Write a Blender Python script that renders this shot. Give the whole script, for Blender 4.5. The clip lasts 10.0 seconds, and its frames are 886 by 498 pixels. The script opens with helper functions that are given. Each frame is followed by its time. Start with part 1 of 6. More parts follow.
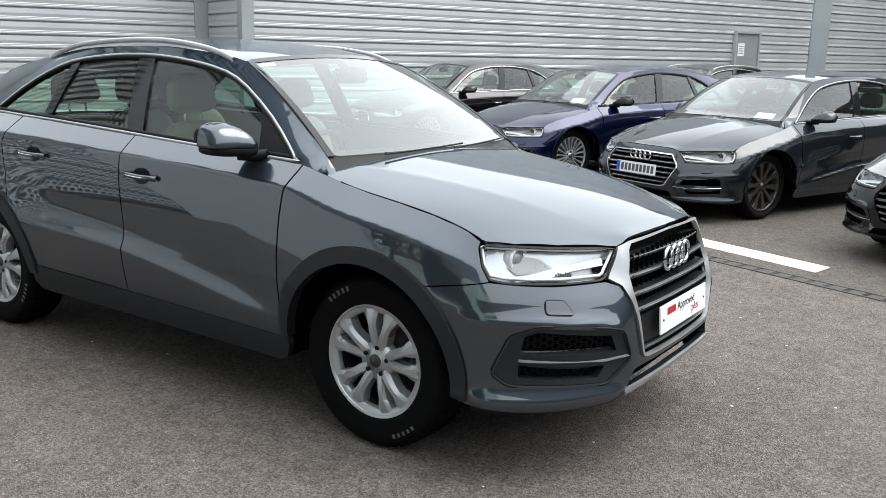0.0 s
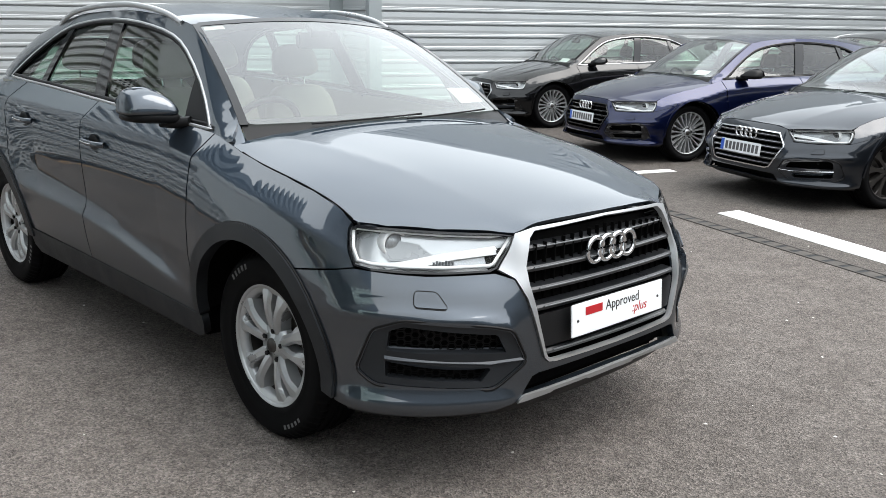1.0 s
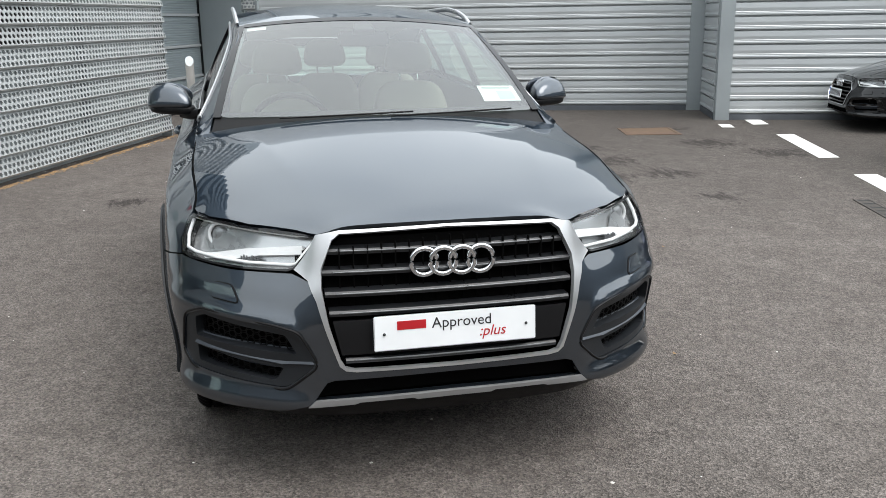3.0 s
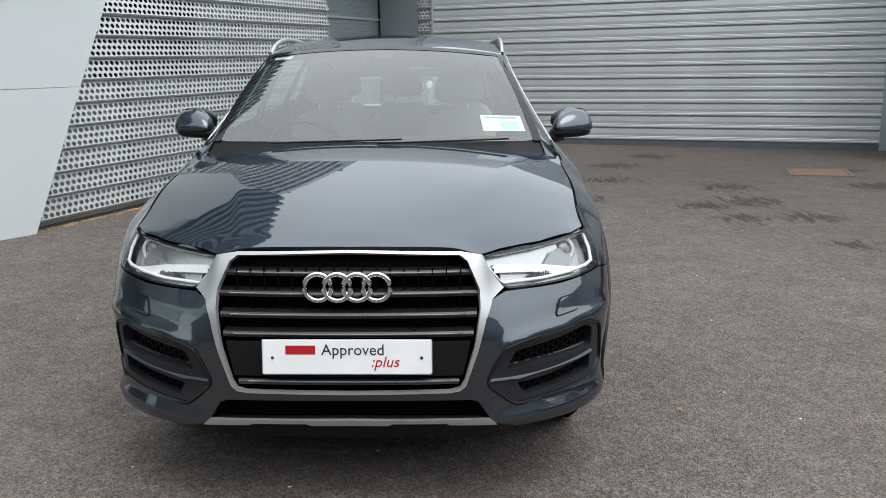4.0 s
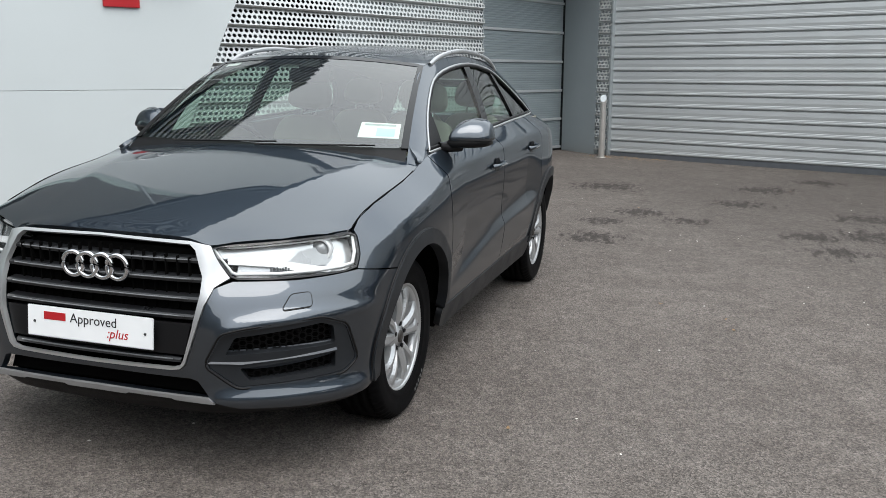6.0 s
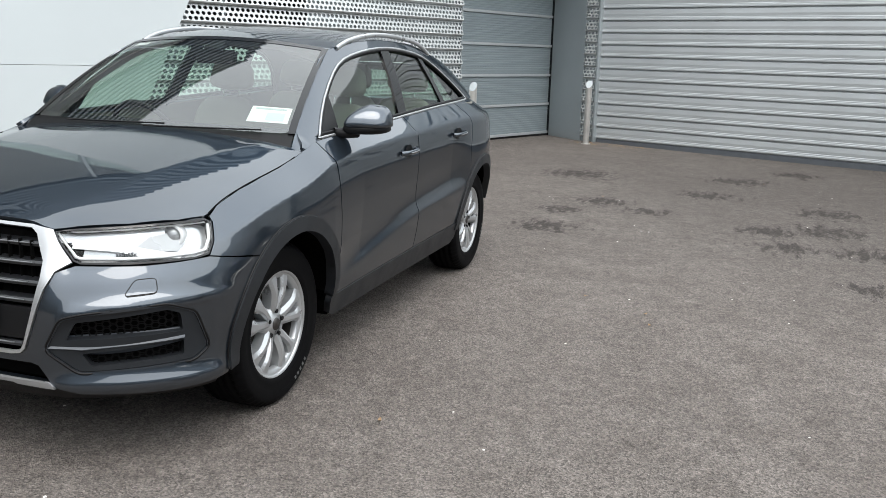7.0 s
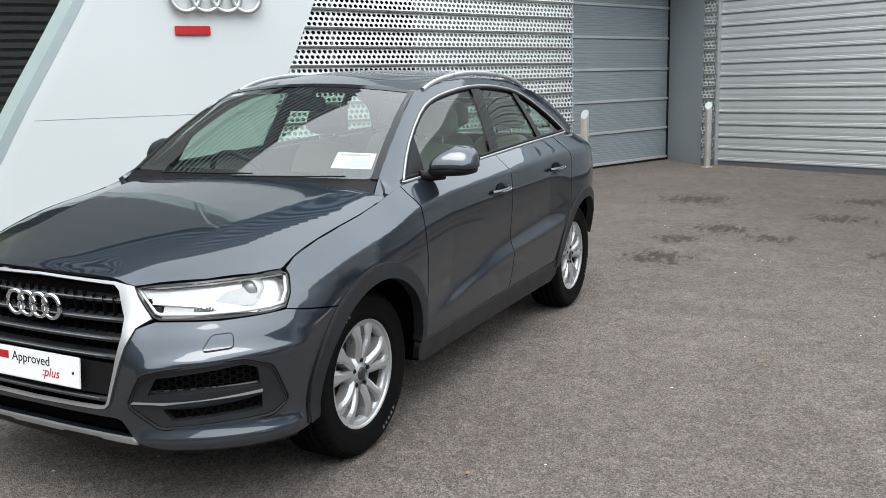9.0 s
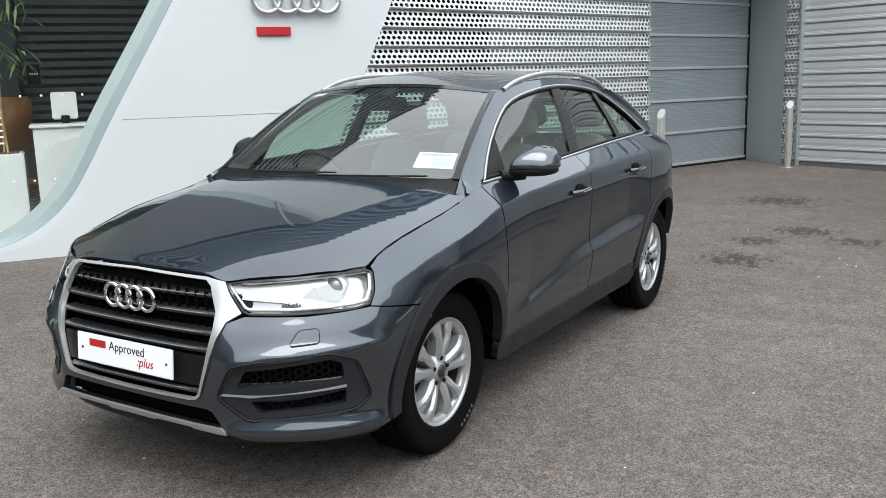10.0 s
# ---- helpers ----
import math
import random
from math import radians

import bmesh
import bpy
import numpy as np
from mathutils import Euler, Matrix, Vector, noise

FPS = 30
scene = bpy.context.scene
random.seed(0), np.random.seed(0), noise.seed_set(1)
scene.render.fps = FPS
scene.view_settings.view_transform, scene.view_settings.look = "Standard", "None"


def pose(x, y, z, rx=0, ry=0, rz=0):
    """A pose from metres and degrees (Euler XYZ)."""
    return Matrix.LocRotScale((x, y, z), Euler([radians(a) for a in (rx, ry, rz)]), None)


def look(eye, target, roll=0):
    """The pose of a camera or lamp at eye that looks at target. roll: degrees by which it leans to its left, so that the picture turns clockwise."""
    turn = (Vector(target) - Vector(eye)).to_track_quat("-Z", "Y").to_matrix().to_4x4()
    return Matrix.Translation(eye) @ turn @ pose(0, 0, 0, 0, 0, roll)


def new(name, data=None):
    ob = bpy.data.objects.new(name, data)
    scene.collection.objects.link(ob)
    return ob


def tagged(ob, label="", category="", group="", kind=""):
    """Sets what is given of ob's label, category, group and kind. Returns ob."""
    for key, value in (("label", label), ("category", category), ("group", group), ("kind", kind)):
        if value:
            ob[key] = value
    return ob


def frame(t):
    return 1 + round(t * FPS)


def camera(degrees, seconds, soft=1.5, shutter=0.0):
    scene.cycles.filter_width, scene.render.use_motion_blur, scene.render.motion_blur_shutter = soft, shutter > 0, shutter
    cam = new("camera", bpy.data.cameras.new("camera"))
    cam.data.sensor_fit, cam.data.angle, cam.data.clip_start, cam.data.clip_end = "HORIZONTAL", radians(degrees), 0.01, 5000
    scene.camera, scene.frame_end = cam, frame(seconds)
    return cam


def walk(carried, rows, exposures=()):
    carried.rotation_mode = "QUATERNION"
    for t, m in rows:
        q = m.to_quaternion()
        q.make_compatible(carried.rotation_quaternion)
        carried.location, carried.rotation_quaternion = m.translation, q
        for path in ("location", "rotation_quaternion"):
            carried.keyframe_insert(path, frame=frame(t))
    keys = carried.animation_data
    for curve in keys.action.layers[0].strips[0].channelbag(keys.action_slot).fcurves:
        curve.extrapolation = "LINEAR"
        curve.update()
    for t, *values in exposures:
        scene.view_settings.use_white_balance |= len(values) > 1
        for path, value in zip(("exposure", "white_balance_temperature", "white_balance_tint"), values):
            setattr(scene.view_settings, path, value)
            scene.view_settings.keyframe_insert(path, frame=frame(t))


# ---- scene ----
cam = camera(53.2, 10.0, soft=0.7)
PATH = [
    (0, (2.008, -3.3, 1.504), (0.912, -1.684, 1.07), 1.2),
    (0.5, (2.273, -2.868, 1.478), (0.979, -1.415, 1.014), 1.2),
    (1, (2.569, -2.399, 1.471), (1.167, -1.061, 0.975), 0.8),
    (1.5, (2.877, -1.992, 1.469), (1.283, -0.895, 0.962), -0.6),
    (2, (3.055, -1.515, 1.462), (1.348, -0.606, 0.953), -0.5),
    (2.5, (3.3, -1.067, 1.457), (1.517, -0.314, 0.952), -0.5),
    (2.7, (3.356, -0.905, 1.472), (1.529, -0.269, 0.963), -0.9),
    (3.8, (3.478, 0.145, 1.437), (1.529, 0.206, 0.992), -0.5),
    (4, (3.461, 0.333, 1.426), (1.507, 0.311, 1.003), -1.0),
    (4.5, (3.409, 0.801, 1.412), (1.459, 0.564, 1.033), -0.3),
    (5, (3.499, 1.268, 1.387), (1.585, 0.826, 1.013), -0.7),
    (5.5, (3.413, 1.655, 1.37), (1.53, 1.091, 1.001), -0.2),
    (6, (3.314, 2.05, 1.399), (1.447, 1.448, 1.008), 0.2),
    (6.2, (3.3, 2.195, 1.407), (1.436, 1.578, 1.028), 0.6),
    (7.3, (2.986, 2.639, 1.437), (1.149, 1.995, 0.982), 1.6),
    (7.5, (2.94, 2.674, 1.442), (1.117, 1.988, 0.988), 1.4),
    (8, (2.918, 2.679, 1.462), (1.163, 1.834, 1.007), 0.6),
    (8.5, (2.911, 2.676, 1.464), (1.153, 1.797, 1.095), -0.3),
    (9, (2.897, 2.662, 1.473), (1.147, 1.768, 1.102), -1.6),
    (9.5, (2.923, 2.637, 1.483), (1.234, 1.635, 1.108), -1.6),
    (10, (2.939, 2.628, 1.483), (1.265, 1.599, 1.113), -1.7),
]
EXPOSURES = [(0, 1.42), (2.5, 1.28), (4.3, 0.92), (6, 1.03), (7.5, 1.35), (8.5, 1.30), (10, 1.27)]
walk(cam, [(t, look(eye, target, roll)) for t, eye, target, roll in PATH], EXPOSURES)

# ---- world and sun: a bright, thinly overcast day ----
SUN_ELEV, SUN_ROT = radians(62), radians(58)
world = bpy.data.worlds.new("sky")
scene.world = world
world.use_nodes = True
wt = world.node_tree
wt.nodes.clear()
wo = wt.nodes.new("ShaderNodeOutputWorld")
wbg = wt.nodes.new("ShaderNodeBackground")
wsky = wt.nodes.new("ShaderNodeTexSky")
wsky.sky_type = "NISHITA"
wsky.sun_disc = False
wsky.sun_elevation, wsky.sun_rotation = SUN_ELEV, SUN_ROT
wsky.air_density, wsky.dust_density, wsky.ozone_density = 1.0, 4.0, 1.0
wmix = wt.nodes.new("ShaderNodeMix")
wmix.data_type = "RGBA"
wco = wt.nodes.new("ShaderNodeTexCoord")
wno = wt.nodes.new("ShaderNodeTexNoise")
wno.inputs["Scale"].default_value, wno.inputs["Detail"].default_value = 1.6, 5
wra = wt.nodes.new("ShaderNodeMapRange")
wra.inputs["From Min"].default_value, wra.inputs["From Max"].default_value = 0.3, 0.7
wra.inputs["To Min"].default_value, wra.inputs["To Max"].default_value = 0.72, 0.98
wt.links.new(wco.outputs["Generated"], wno.inputs["Vector"])
wt.links.new(wno.outputs["Fac"], wra.inputs["Value"])
wt.links.new(wra.outputs["Result"], wmix.inputs["Factor"])
wt.links.new(wsky.outputs["Color"], wmix.inputs["A"])
wmix.inputs["B"].default_value = (8.6, 9.12, 9.38, 1)
# the cloud is thinner and brighter to one side
wdot = wt.nodes.new("ShaderNodeVectorMath")
wdot.operation = "DOT_PRODUCT"
wdot.inputs[1].default_value = (-0.15, 0.80, 0.58)
wt.links.new(wco.outputs["Generated"], wdot.inputs[0])
wglow = wt.nodes.new("ShaderNodeMapRange")
wglow.interpolation_type = "SMOOTHSTEP"
wglow.inputs["From Min"].default_value, wglow.inputs["From Max"].default_value = -0.6, 1.0
wglow.inputs["To Min"].default_value, wglow.inputs["To Max"].default_value = 0.85, 1.22
wt.links.new(wdot.outputs["Value"], wglow.inputs["Value"])
wmul = wt.nodes.new("ShaderNodeVectorMath")
wmul.operation = "SCALE"
wt.links.new(wmix.outputs["Result"], wmul.inputs[0])
wt.links.new(wglow.outputs["Result"], wmul.inputs["Scale"])
wt.links.new(wmul.outputs["Vector"], wbg.inputs["Color"])
wbg.inputs["Strength"].default_value = 0.105
wt.links.new(wbg.outputs["Background"], wo.inputs["Surface"])
sun = new("sun", bpy.data.lights.new("sun", "SUN"))
sun.data.energy, sun.data.angle, sun.data.color = 1.0, radians(48), (1.0, 0.98, 0.95)
sun.matrix_basis = look((0, 0, 30), (30 * math.sin(SUN_ROT) * -1 / math.tan(SUN_ELEV), 30 * -math.cos(SUN_ROT) / math.tan(SUN_ELEV), 0))

# ---- materials ----
def principled(name):
    m = bpy.data.materials.new(name)
    m.use_nodes = True
    return m, m.node_tree, m.node_tree.nodes["Principled BSDF"]


def node(nt, kind, **kw):
    n = nt.nodes.new("ShaderNode" + kind)
    for key, value in kw.items():
        n.inputs[key.replace("_", " ")].default_value = value
    return n


def ramp(nt, src, lo, hi, a, b):
    r = node(nt, "MapRange", From_Min=lo, From_Max=hi, To_Min=a, To_Max=b)
    nt.links.new(src, r.inputs["Value"])
    return r.outputs["Result"]


def mix(nt, fac, a, b):
    n = nt.nodes.new("ShaderNodeMix")
    n.data_type = "RGBA"
    if isinstance(fac, float):
        n.inputs["Factor"].default_value = fac
    else:
        nt.links.new(fac, n.inputs["Factor"])
    for key, value in (("A", a), ("B", b)):
        if isinstance(value, tuple):
            n.inputs[key].default_value = (*value, 1)
        else:
            nt.links.new(value, n.inputs[key])
    return n.outputs["Result"]


def plain(name, color, rough=0.5, metal=0.0, vary=0.12, scale=9.0, bump=0.0, bump_scale=200.0, coat=0.0, coat_rough=0.03, spread=0.06, spec=0.5):
    """A surface with a broad and a fine variation of tone, and a fine relief."""
    m, nt, b = principled(name)
    co = nt.nodes.new("ShaderNodeTexCoord").outputs["Object"]
    n1 = node(nt, "TexNoise", Scale=scale, Detail=6.0)
    nt.links.new(co, n1.inputs["Vector"])
    n2 = node(nt, "TexNoise", Scale=scale * 14, Detail=3.0)
    nt.links.new(co, n2.inputs["Vector"])
    dark = tuple(c * (1 - vary) for c in color)
    light = tuple(min(1, c * (1 + vary)) for c in color)
    c1 = mix(nt, ramp(nt, n1.outputs["Fac"], 0.3, 0.7, 0, 1), dark, light)
    c2 = mix(nt, ramp(nt, n2.outputs["Fac"], 0.35, 0.65, 0, 0.4 * vary / 0.12 if vary < 0.12 else 0.4), c1, color)
    nt.links.new(c2, b.inputs["Base Color"])
    nt.links.new(ramp(nt, n1.outputs["Fac"], 0.3, 0.7, max(0.01, rough - spread), min(1, rough + spread)), b.inputs["Roughness"])
    b.inputs["Metallic"].default_value = metal
    b.inputs["Specular IOR Level"].default_value = spec
    if coat:
        b.inputs["Coat Weight"].default_value = coat
        b.inputs["Coat Roughness"].default_value = coat_rough
    if bump:
        n3 = node(nt, "TexNoise", Scale=bump_scale, Detail=4.0)
        nt.links.new(co, n3.inputs["Vector"])
        bp = node(nt, "Bump", Strength=bump, Distance=0.002)
        nt.links.new(n3.outputs["Fac"], bp.inputs["Height"])
        nt.links.new(bp.outputs["Normal"], b.inputs["Normal"])
    return m


def car_paint(name, color, flake=0.35, rough=0.3, metal=0.6, coat=1.5):
    m, nt, b = principled(name)
    co = nt.nodes.new("ShaderNodeTexCoord").outputs["Object"]
    v = node(nt, "TexVoronoi", Scale=1600.0)
    nt.links.new(co, v.inputs["Vector"])
    c = mix(nt, ramp(nt, v.outputs["Distance"], 0.0, 0.6, 0, 1), tuple(min(1, x * (1 + flake)) for x in color), tuple(x * (1 - flake * 0.5) for x in color))
    nt.links.new(c, b.inputs["Base Color"])
    b.inputs["Metallic"].default_value = metal
    b.inputs["Roughness"].default_value = rough
    b.inputs["Specular IOR Level"].default_value = 0.15
    b.inputs["Specular Tint"].default_value = (0.38, 0.41, 0.45, 1)
    b.inputs["Coat Weight"].default_value = 1.0
    b.inputs["Coat Roughness"].default_value = 0.012
    b.inputs["Coat IOR"].default_value = coat
    n3 = node(nt, "TexNoise", Scale=2.2, Detail=2.0)
    nt.links.new(co, n3.inputs["Vector"])
    bp = node(nt, "Bump", Strength=0.05, Distance=0.004)
    nt.links.new(n3.outputs["Fac"], bp.inputs["Height"])
    nt.links.new(bp.outputs["Normal"], b.inputs["Coat Normal"])
    return m


def glass(name, tint, rough=0.0, ior=1.95):
    """Thin glass: it lets a tinted part of the light through and mirrors by Fresnel."""
    m = bpy.data.materials.new(name)
    m.use_nodes = True
    nt = m.node_tree
    nt.nodes.clear()
    out = nt.nodes.new("ShaderNodeOutputMaterial")
    tr = nt.nodes.new("ShaderNodeBsdfTransparent")
    tr.inputs["Color"].default_value = (*tint, 1)
    gl = nt.nodes.new("ShaderNodeBsdfGlossy")
    gl.inputs["Roughness"].default_value = rough
    fr = node(nt, "LayerWeight", Blend=0.5)
    grazing = nt.nodes.new("ShaderNodeMath")
    grazing.operation = "POWER"
    grazing.inputs[1].default_value = 4.0
    nt.links.new(fr.outputs["Facing"], grazing.inputs[0])
    straight = ((ior - 1) / (ior + 1)) ** 2
    mx = nt.nodes.new("ShaderNodeMixShader")
    boost = node(nt, "MapRange", From_Min=0.0, From_Max=1.0, To_Min=straight, To_Max=1.0)
    nt.links.new(grazing.outputs["Value"], boost.inputs["Value"])
    nt.links.new(boost.outputs["Result"], mx.inputs["Fac"])
    nt.links.new(tr.outputs["BSDF"], mx.inputs[1])
    nt.links.new(gl.outputs["BSDF"], mx.inputs[2])
    nt.links.new(mx.outputs["Shader"], out.inputs["Surface"])
    return m


STAINS = [(-4.4, 0.95, 0.8), (-5.3, 0.9, 0.6), (-6.0, 1.2, 0.8), (-5.6, 1.7, 0.6), (-8.4, 2.5, 1.0), (-6.3, 3.4, 0.9), (-5.1, 2.8, 0.8), (-4.4, 2.95, 0.7), (-5.3, 3.3, 1.0), (-4.4, 3.55, 0.8), (-3.2, 3.4, 0.5), (-7.6, 5.2, 0.9), (-5.2, 5.3, 1.0), (-6.2, 5.0, 1.1), (-9.4, 3.2, 0.9), (-4.3, -1.5, 0.5), (-8.0, 0.6, 1.2), (-7.0, 2.2, 0.9)]


def asphalt_material():
    m, nt, b = principled("asphalt")
    co = nt.nodes.new("ShaderNodeTexCoord").outputs["Object"]
    big = node(nt, "TexNoise", Scale=0.35, Detail=5.0, Roughness=0.6)
    mid = node(nt, "TexNoise", Scale=3.0, Detail=6.0)
    fine = node(nt, "TexVoronoi", Scale=160.0)
    grain = node(nt, "TexNoise", Scale=330.0, Detail=2.0)
    for n in (big, mid, fine, grain):
        nt.links.new(co, n.inputs["Vector"])
    base = mix(nt, ramp(nt, big.outputs["Fac"], 0.3, 0.7, 0, 1), (0.126, 0.112, 0.104), (0.174, 0.157, 0.146))
    base = mix(nt, ramp(nt, mid.outputs["Fac"], 0.35, 0.7, 0, 0.55), base, (0.106, 0.092, 0.084))
    # darker surface of the bays, past the drain
    dot = nt.nodes.new("ShaderNodeVectorMath")
    dot.operation = "DOT_PRODUCT"
    dot.inputs[1].default_value = (0.3638, 0.9315, 0)
    nt.links.new(co, dot.inputs[0])
    base = mix(nt, ramp(nt, dot.outputs["Value"], 3.15, 3.25, 0, 0.45), base, (0.084, 0.077, 0.071))
    # darker tone towards the back corner
    back_corner = nt.nodes.new("ShaderNodeVectorMath")
    back_corner.operation = "DISTANCE"
    back_corner.inputs[1].default_value = (-8.2, 5.0, 0)
    nt.links.new(co, back_corner.inputs[0])
    base = mix(nt, ramp(nt, back_corner.outputs["Value"], 1.0, 7.0, 0.6, 0), base, (0.056, 0.049, 0.045))
    # oily stains in patches over the yard
    stretch = nt.nodes.new("ShaderNodeMapping")
    stretch.inputs["Rotation"].default_value = (0, 0, radians(68))
    stretch.inputs["Scale"].default_value = (0.55, 1.9, 1.0)
    nt.links.new(co, stretch.inputs["Vector"])
    stain = node(nt, "TexNoise", Scale=8.0, Detail=10.0, Roughness=0.78)
    nt.links.new(stretch.outputs["Vector"], stain.inputs["Vector"])
    patch = None
    for x, y, r in STAINS:
        away = nt.nodes.new("ShaderNodeVectorMath")
        away.operation = "DISTANCE"
        away.inputs[1].default_value = (x, y, 0)
        nt.links.new(co, away.inputs[0])
        here = ramp(nt, away.outputs["Value"], 0.0, r * 0.72, 1, 0)
        if patch is None:
            patch = here
        else:
            most = nt.nodes.new("ShaderNodeMath")
            most.operation = "MAXIMUM"
            nt.links.new(patch, most.inputs[0])
            nt.links.new(here, most.inputs[1])
            patch = most.outputs["Value"]
    cut = nt.nodes.new("ShaderNodeMath")
    cut.operation = "MULTIPLY_ADD"
    cut.inputs[1].default_value = 0.30
    nt.links.new(patch, cut.inputs[0])
    nt.links.new(stain.outputs["Fac"], cut.inputs[2])
    base = mix(nt, ramp(nt, cut.outputs["Value"], 0.66, 0.73, 0, 0.85), base, (0.034, 0.029, 0.027))
    stone = mix(nt, ramp(nt, fine.outputs["Color"], 0.0, 1.0, 0, 1), (0.36, 0.36, 0.36), (1.68, 1.66, 1.63))
    mul = nt.nodes.new("ShaderNodeMix")
    mul.data_type, mul.blend_type = "RGBA", "MULTIPLY"
    mul.inputs["Factor"].default_value = 0.95
    nt.links.new(base, mul.inputs["A"])
    nt.links.new(stone, mul.inputs["B"])
    base = mix(nt, ramp(nt, grain.outputs["Fac"], 0.60, 0.72, 0, 0.22), mul.outputs["Result"], (0.364, 0.35, 0.329))
    worn = node(nt, "TexNoise", Scale=14.0, Detail=8.0, Roughness=0.75)
    nt.links.new(co, worn.inputs["Vector"])
    tone = nt.nodes.new("ShaderNodeMix")
    tone.data_type, tone.blend_type = "RGBA", "MULTIPLY"
    tone.inputs["Factor"].default_value = 1.0
    nt.links.new(base, tone.inputs["A"])
    nt.links.new(mix(nt, ramp(nt, worn.outputs["Fac"], 0.32, 0.68, 0, 1), (0.74, 0.73, 0.72), (1.26, 1.26, 1.26)), tone.inputs["B"])
    base = tone.outputs["Result"]
    clump = node(nt, "TexNoise", Scale=75.0, Detail=3.0)
    nt.links.new(co, clump.inputs["Vector"])
    uneven = nt.nodes.new("ShaderNodeMix")
    uneven.data_type, uneven.blend_type = "RGBA", "MULTIPLY"
    uneven.inputs["Factor"].default_value = 1.0
    nt.links.new(base, uneven.inputs["A"])
    nt.links.new(mix(nt, ramp(nt, clump.outputs["Fac"], 0.3, 0.7, 0, 1), (0.72, 0.72, 0.72), (1.3, 1.3, 1.3)), uneven.inputs["B"])
    nt.links.new(uneven.outputs["Result"], b.inputs["Base Color"])
    b.inputs["Roughness"].default_value = 0.85
    b.inputs["Specular IOR Level"].default_value = 0.25
    bp = node(nt, "Bump", Strength=1.0, Distance=0.008)
    nt.links.new(fine.outputs["Distance"], bp.inputs["Height"])
    nt.links.new(bp.outputs["Normal"], b.inputs["Normal"])
    return m


M_ASPHALT = asphalt_material()
M_PAINT = car_paint("grey_metallic_paint", (0.045, 0.058, 0.075), 0.35, 0.38, 0.9, 1.8)
M_BLUE = car_paint("blue_metallic_paint", (0.004, 0.008, 0.042), 0.3, 0.32, 0.75, 1.5)
M_DARKGREY = car_paint("dark_grey_metallic_paint", (0.020, 0.024, 0.031), 0.35, 0.36, 0.75, 1.55)
M_BLACK = car_paint("black_paint", (0.004, 0.004, 0.0045), 0.2, 0.25, 0.2, 1.45)
M_CHROME = plain("chrome", (0.74, 0.75, 0.77), 0.14, 1.0, 0.03)
M_SATIN = plain("satin_aluminium", (0.50, 0.51, 0.52), 0.34, 0.75, 0.04)
M_BLADE = plain("grey_vent_blade", (0.042, 0.05, 0.062), 0.45, 0.0, 0.08)
M_SKID = plain("dull_aluminium", (0.34, 0.345, 0.35), 0.36, 0.6, 0.06)
M_SLATEDGE = plain("grey_slat_edge", (0.154, 0.161, 0.168), 0.3, 0.2, 0.1)
M_LAMPDARK = plain("lamp_dark_inner", (0.14, 0.147, 0.154), 0.35, 0.2, 0.1)
M_COMB = plain("black_honeycomb", (0.0045, 0.0045, 0.005), 0.5, 0.0, 0.1, spec=0.15)
M_LAMPMID = plain("lamp_mid_grey", (0.32, 0.33, 0.34), 0.3, 0.4, 0.1)
M_LAMPSILVER = plain("lamp_silver", (0.60, 0.61, 0.62), 0.22, 0.6, 0.08)
M_TYREMARK = plain("grey_rubber_mark", (0.105, 0.105, 0.105), 0.7, 0.0, 0.2)
M_ALLOY = plain("silver_alloy", (0.46, 0.47, 0.48), 0.32, 0.6, 0.05)
M_ALLOYDARK = plain("dark_alloy", (0.075, 0.07, 0.066), 0.35, 0.7, 0.08)
M_CLAD = plain("grey_trim_plastic", (0.016, 0.018, 0.021), 0.45, 0.0, 0.1, bump=0.1, bump_scale=900, spec=0.3)
M_TRIM = plain("black_plastic", (0.0065, 0.0065, 0.0072), 0.45, 0.0, 0.15, bump=0.12, bump_scale=800, spec=0.2)
M_GLOSSBLACK = plain("gloss_black", (0.006, 0.006, 0.007), 0.08, 0.0, 0.1)
M_RUBBER = plain("tyre_rubber", (0.0045, 0.0045, 0.005), 0.62, 0.0, 0.2, bump=0.2, bump_scale=260, spec=0.06)
# near-black: the shade deep inside openings and wells is put into the colour
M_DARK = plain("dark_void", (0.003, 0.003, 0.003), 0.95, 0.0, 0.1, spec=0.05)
M_GLASS = glass("windscreen_glass", (0.76, 0.86, 0.79), ior=2.6)
M_SIDEGLASS = glass("side_glass", (0.58, 0.74, 0.65), ior=1.85)
M_LENS = glass("headlight_lens", (0.97, 0.98, 0.98), ior=1.32)
M_SHOPGLASS = glass("shop_glass", (0.88, 0.94, 0.92), ior=2.0)
M_LAMPWHITE = plain("lamp_reflector", (0.76, 0.77, 0.78), 0.25, 0.0, 0.03)
M_LAMPGREY = plain("lamp_inner_grey", (0.728, 0.742, 0.756), 0.3, 0.2, 0.1)
M_SLAT = plain("grille_slat_grey", (0.014, 0.015, 0.017), 0.32, 0.0, 0.1, spec=0.5)
M_WHITE = plain("white_paint", (0.84, 0.84, 0.84), 0.4, 0.0, 0.03)
M_LINE = plain("line_paint", (0.77, 0.756, 0.728), 0.8, 0.0, 0.12, 5.0, bump=0.5, bump_scale=150)
M_PANEL = plain("white_composite_panel", (0.539, 0.581, 0.595), 0.35, 0.0, 0.02, 0.7)
M_CLADDING = plain("silver_wall_cladding", (0.483, 0.507, 0.518), 0.36, 0.35, 0.05, 1.1)
M_FRAME = plain("grey_aluminium", (0.357, 0.392, 0.406), 0.42, 0.4, 0.05, 2.0)
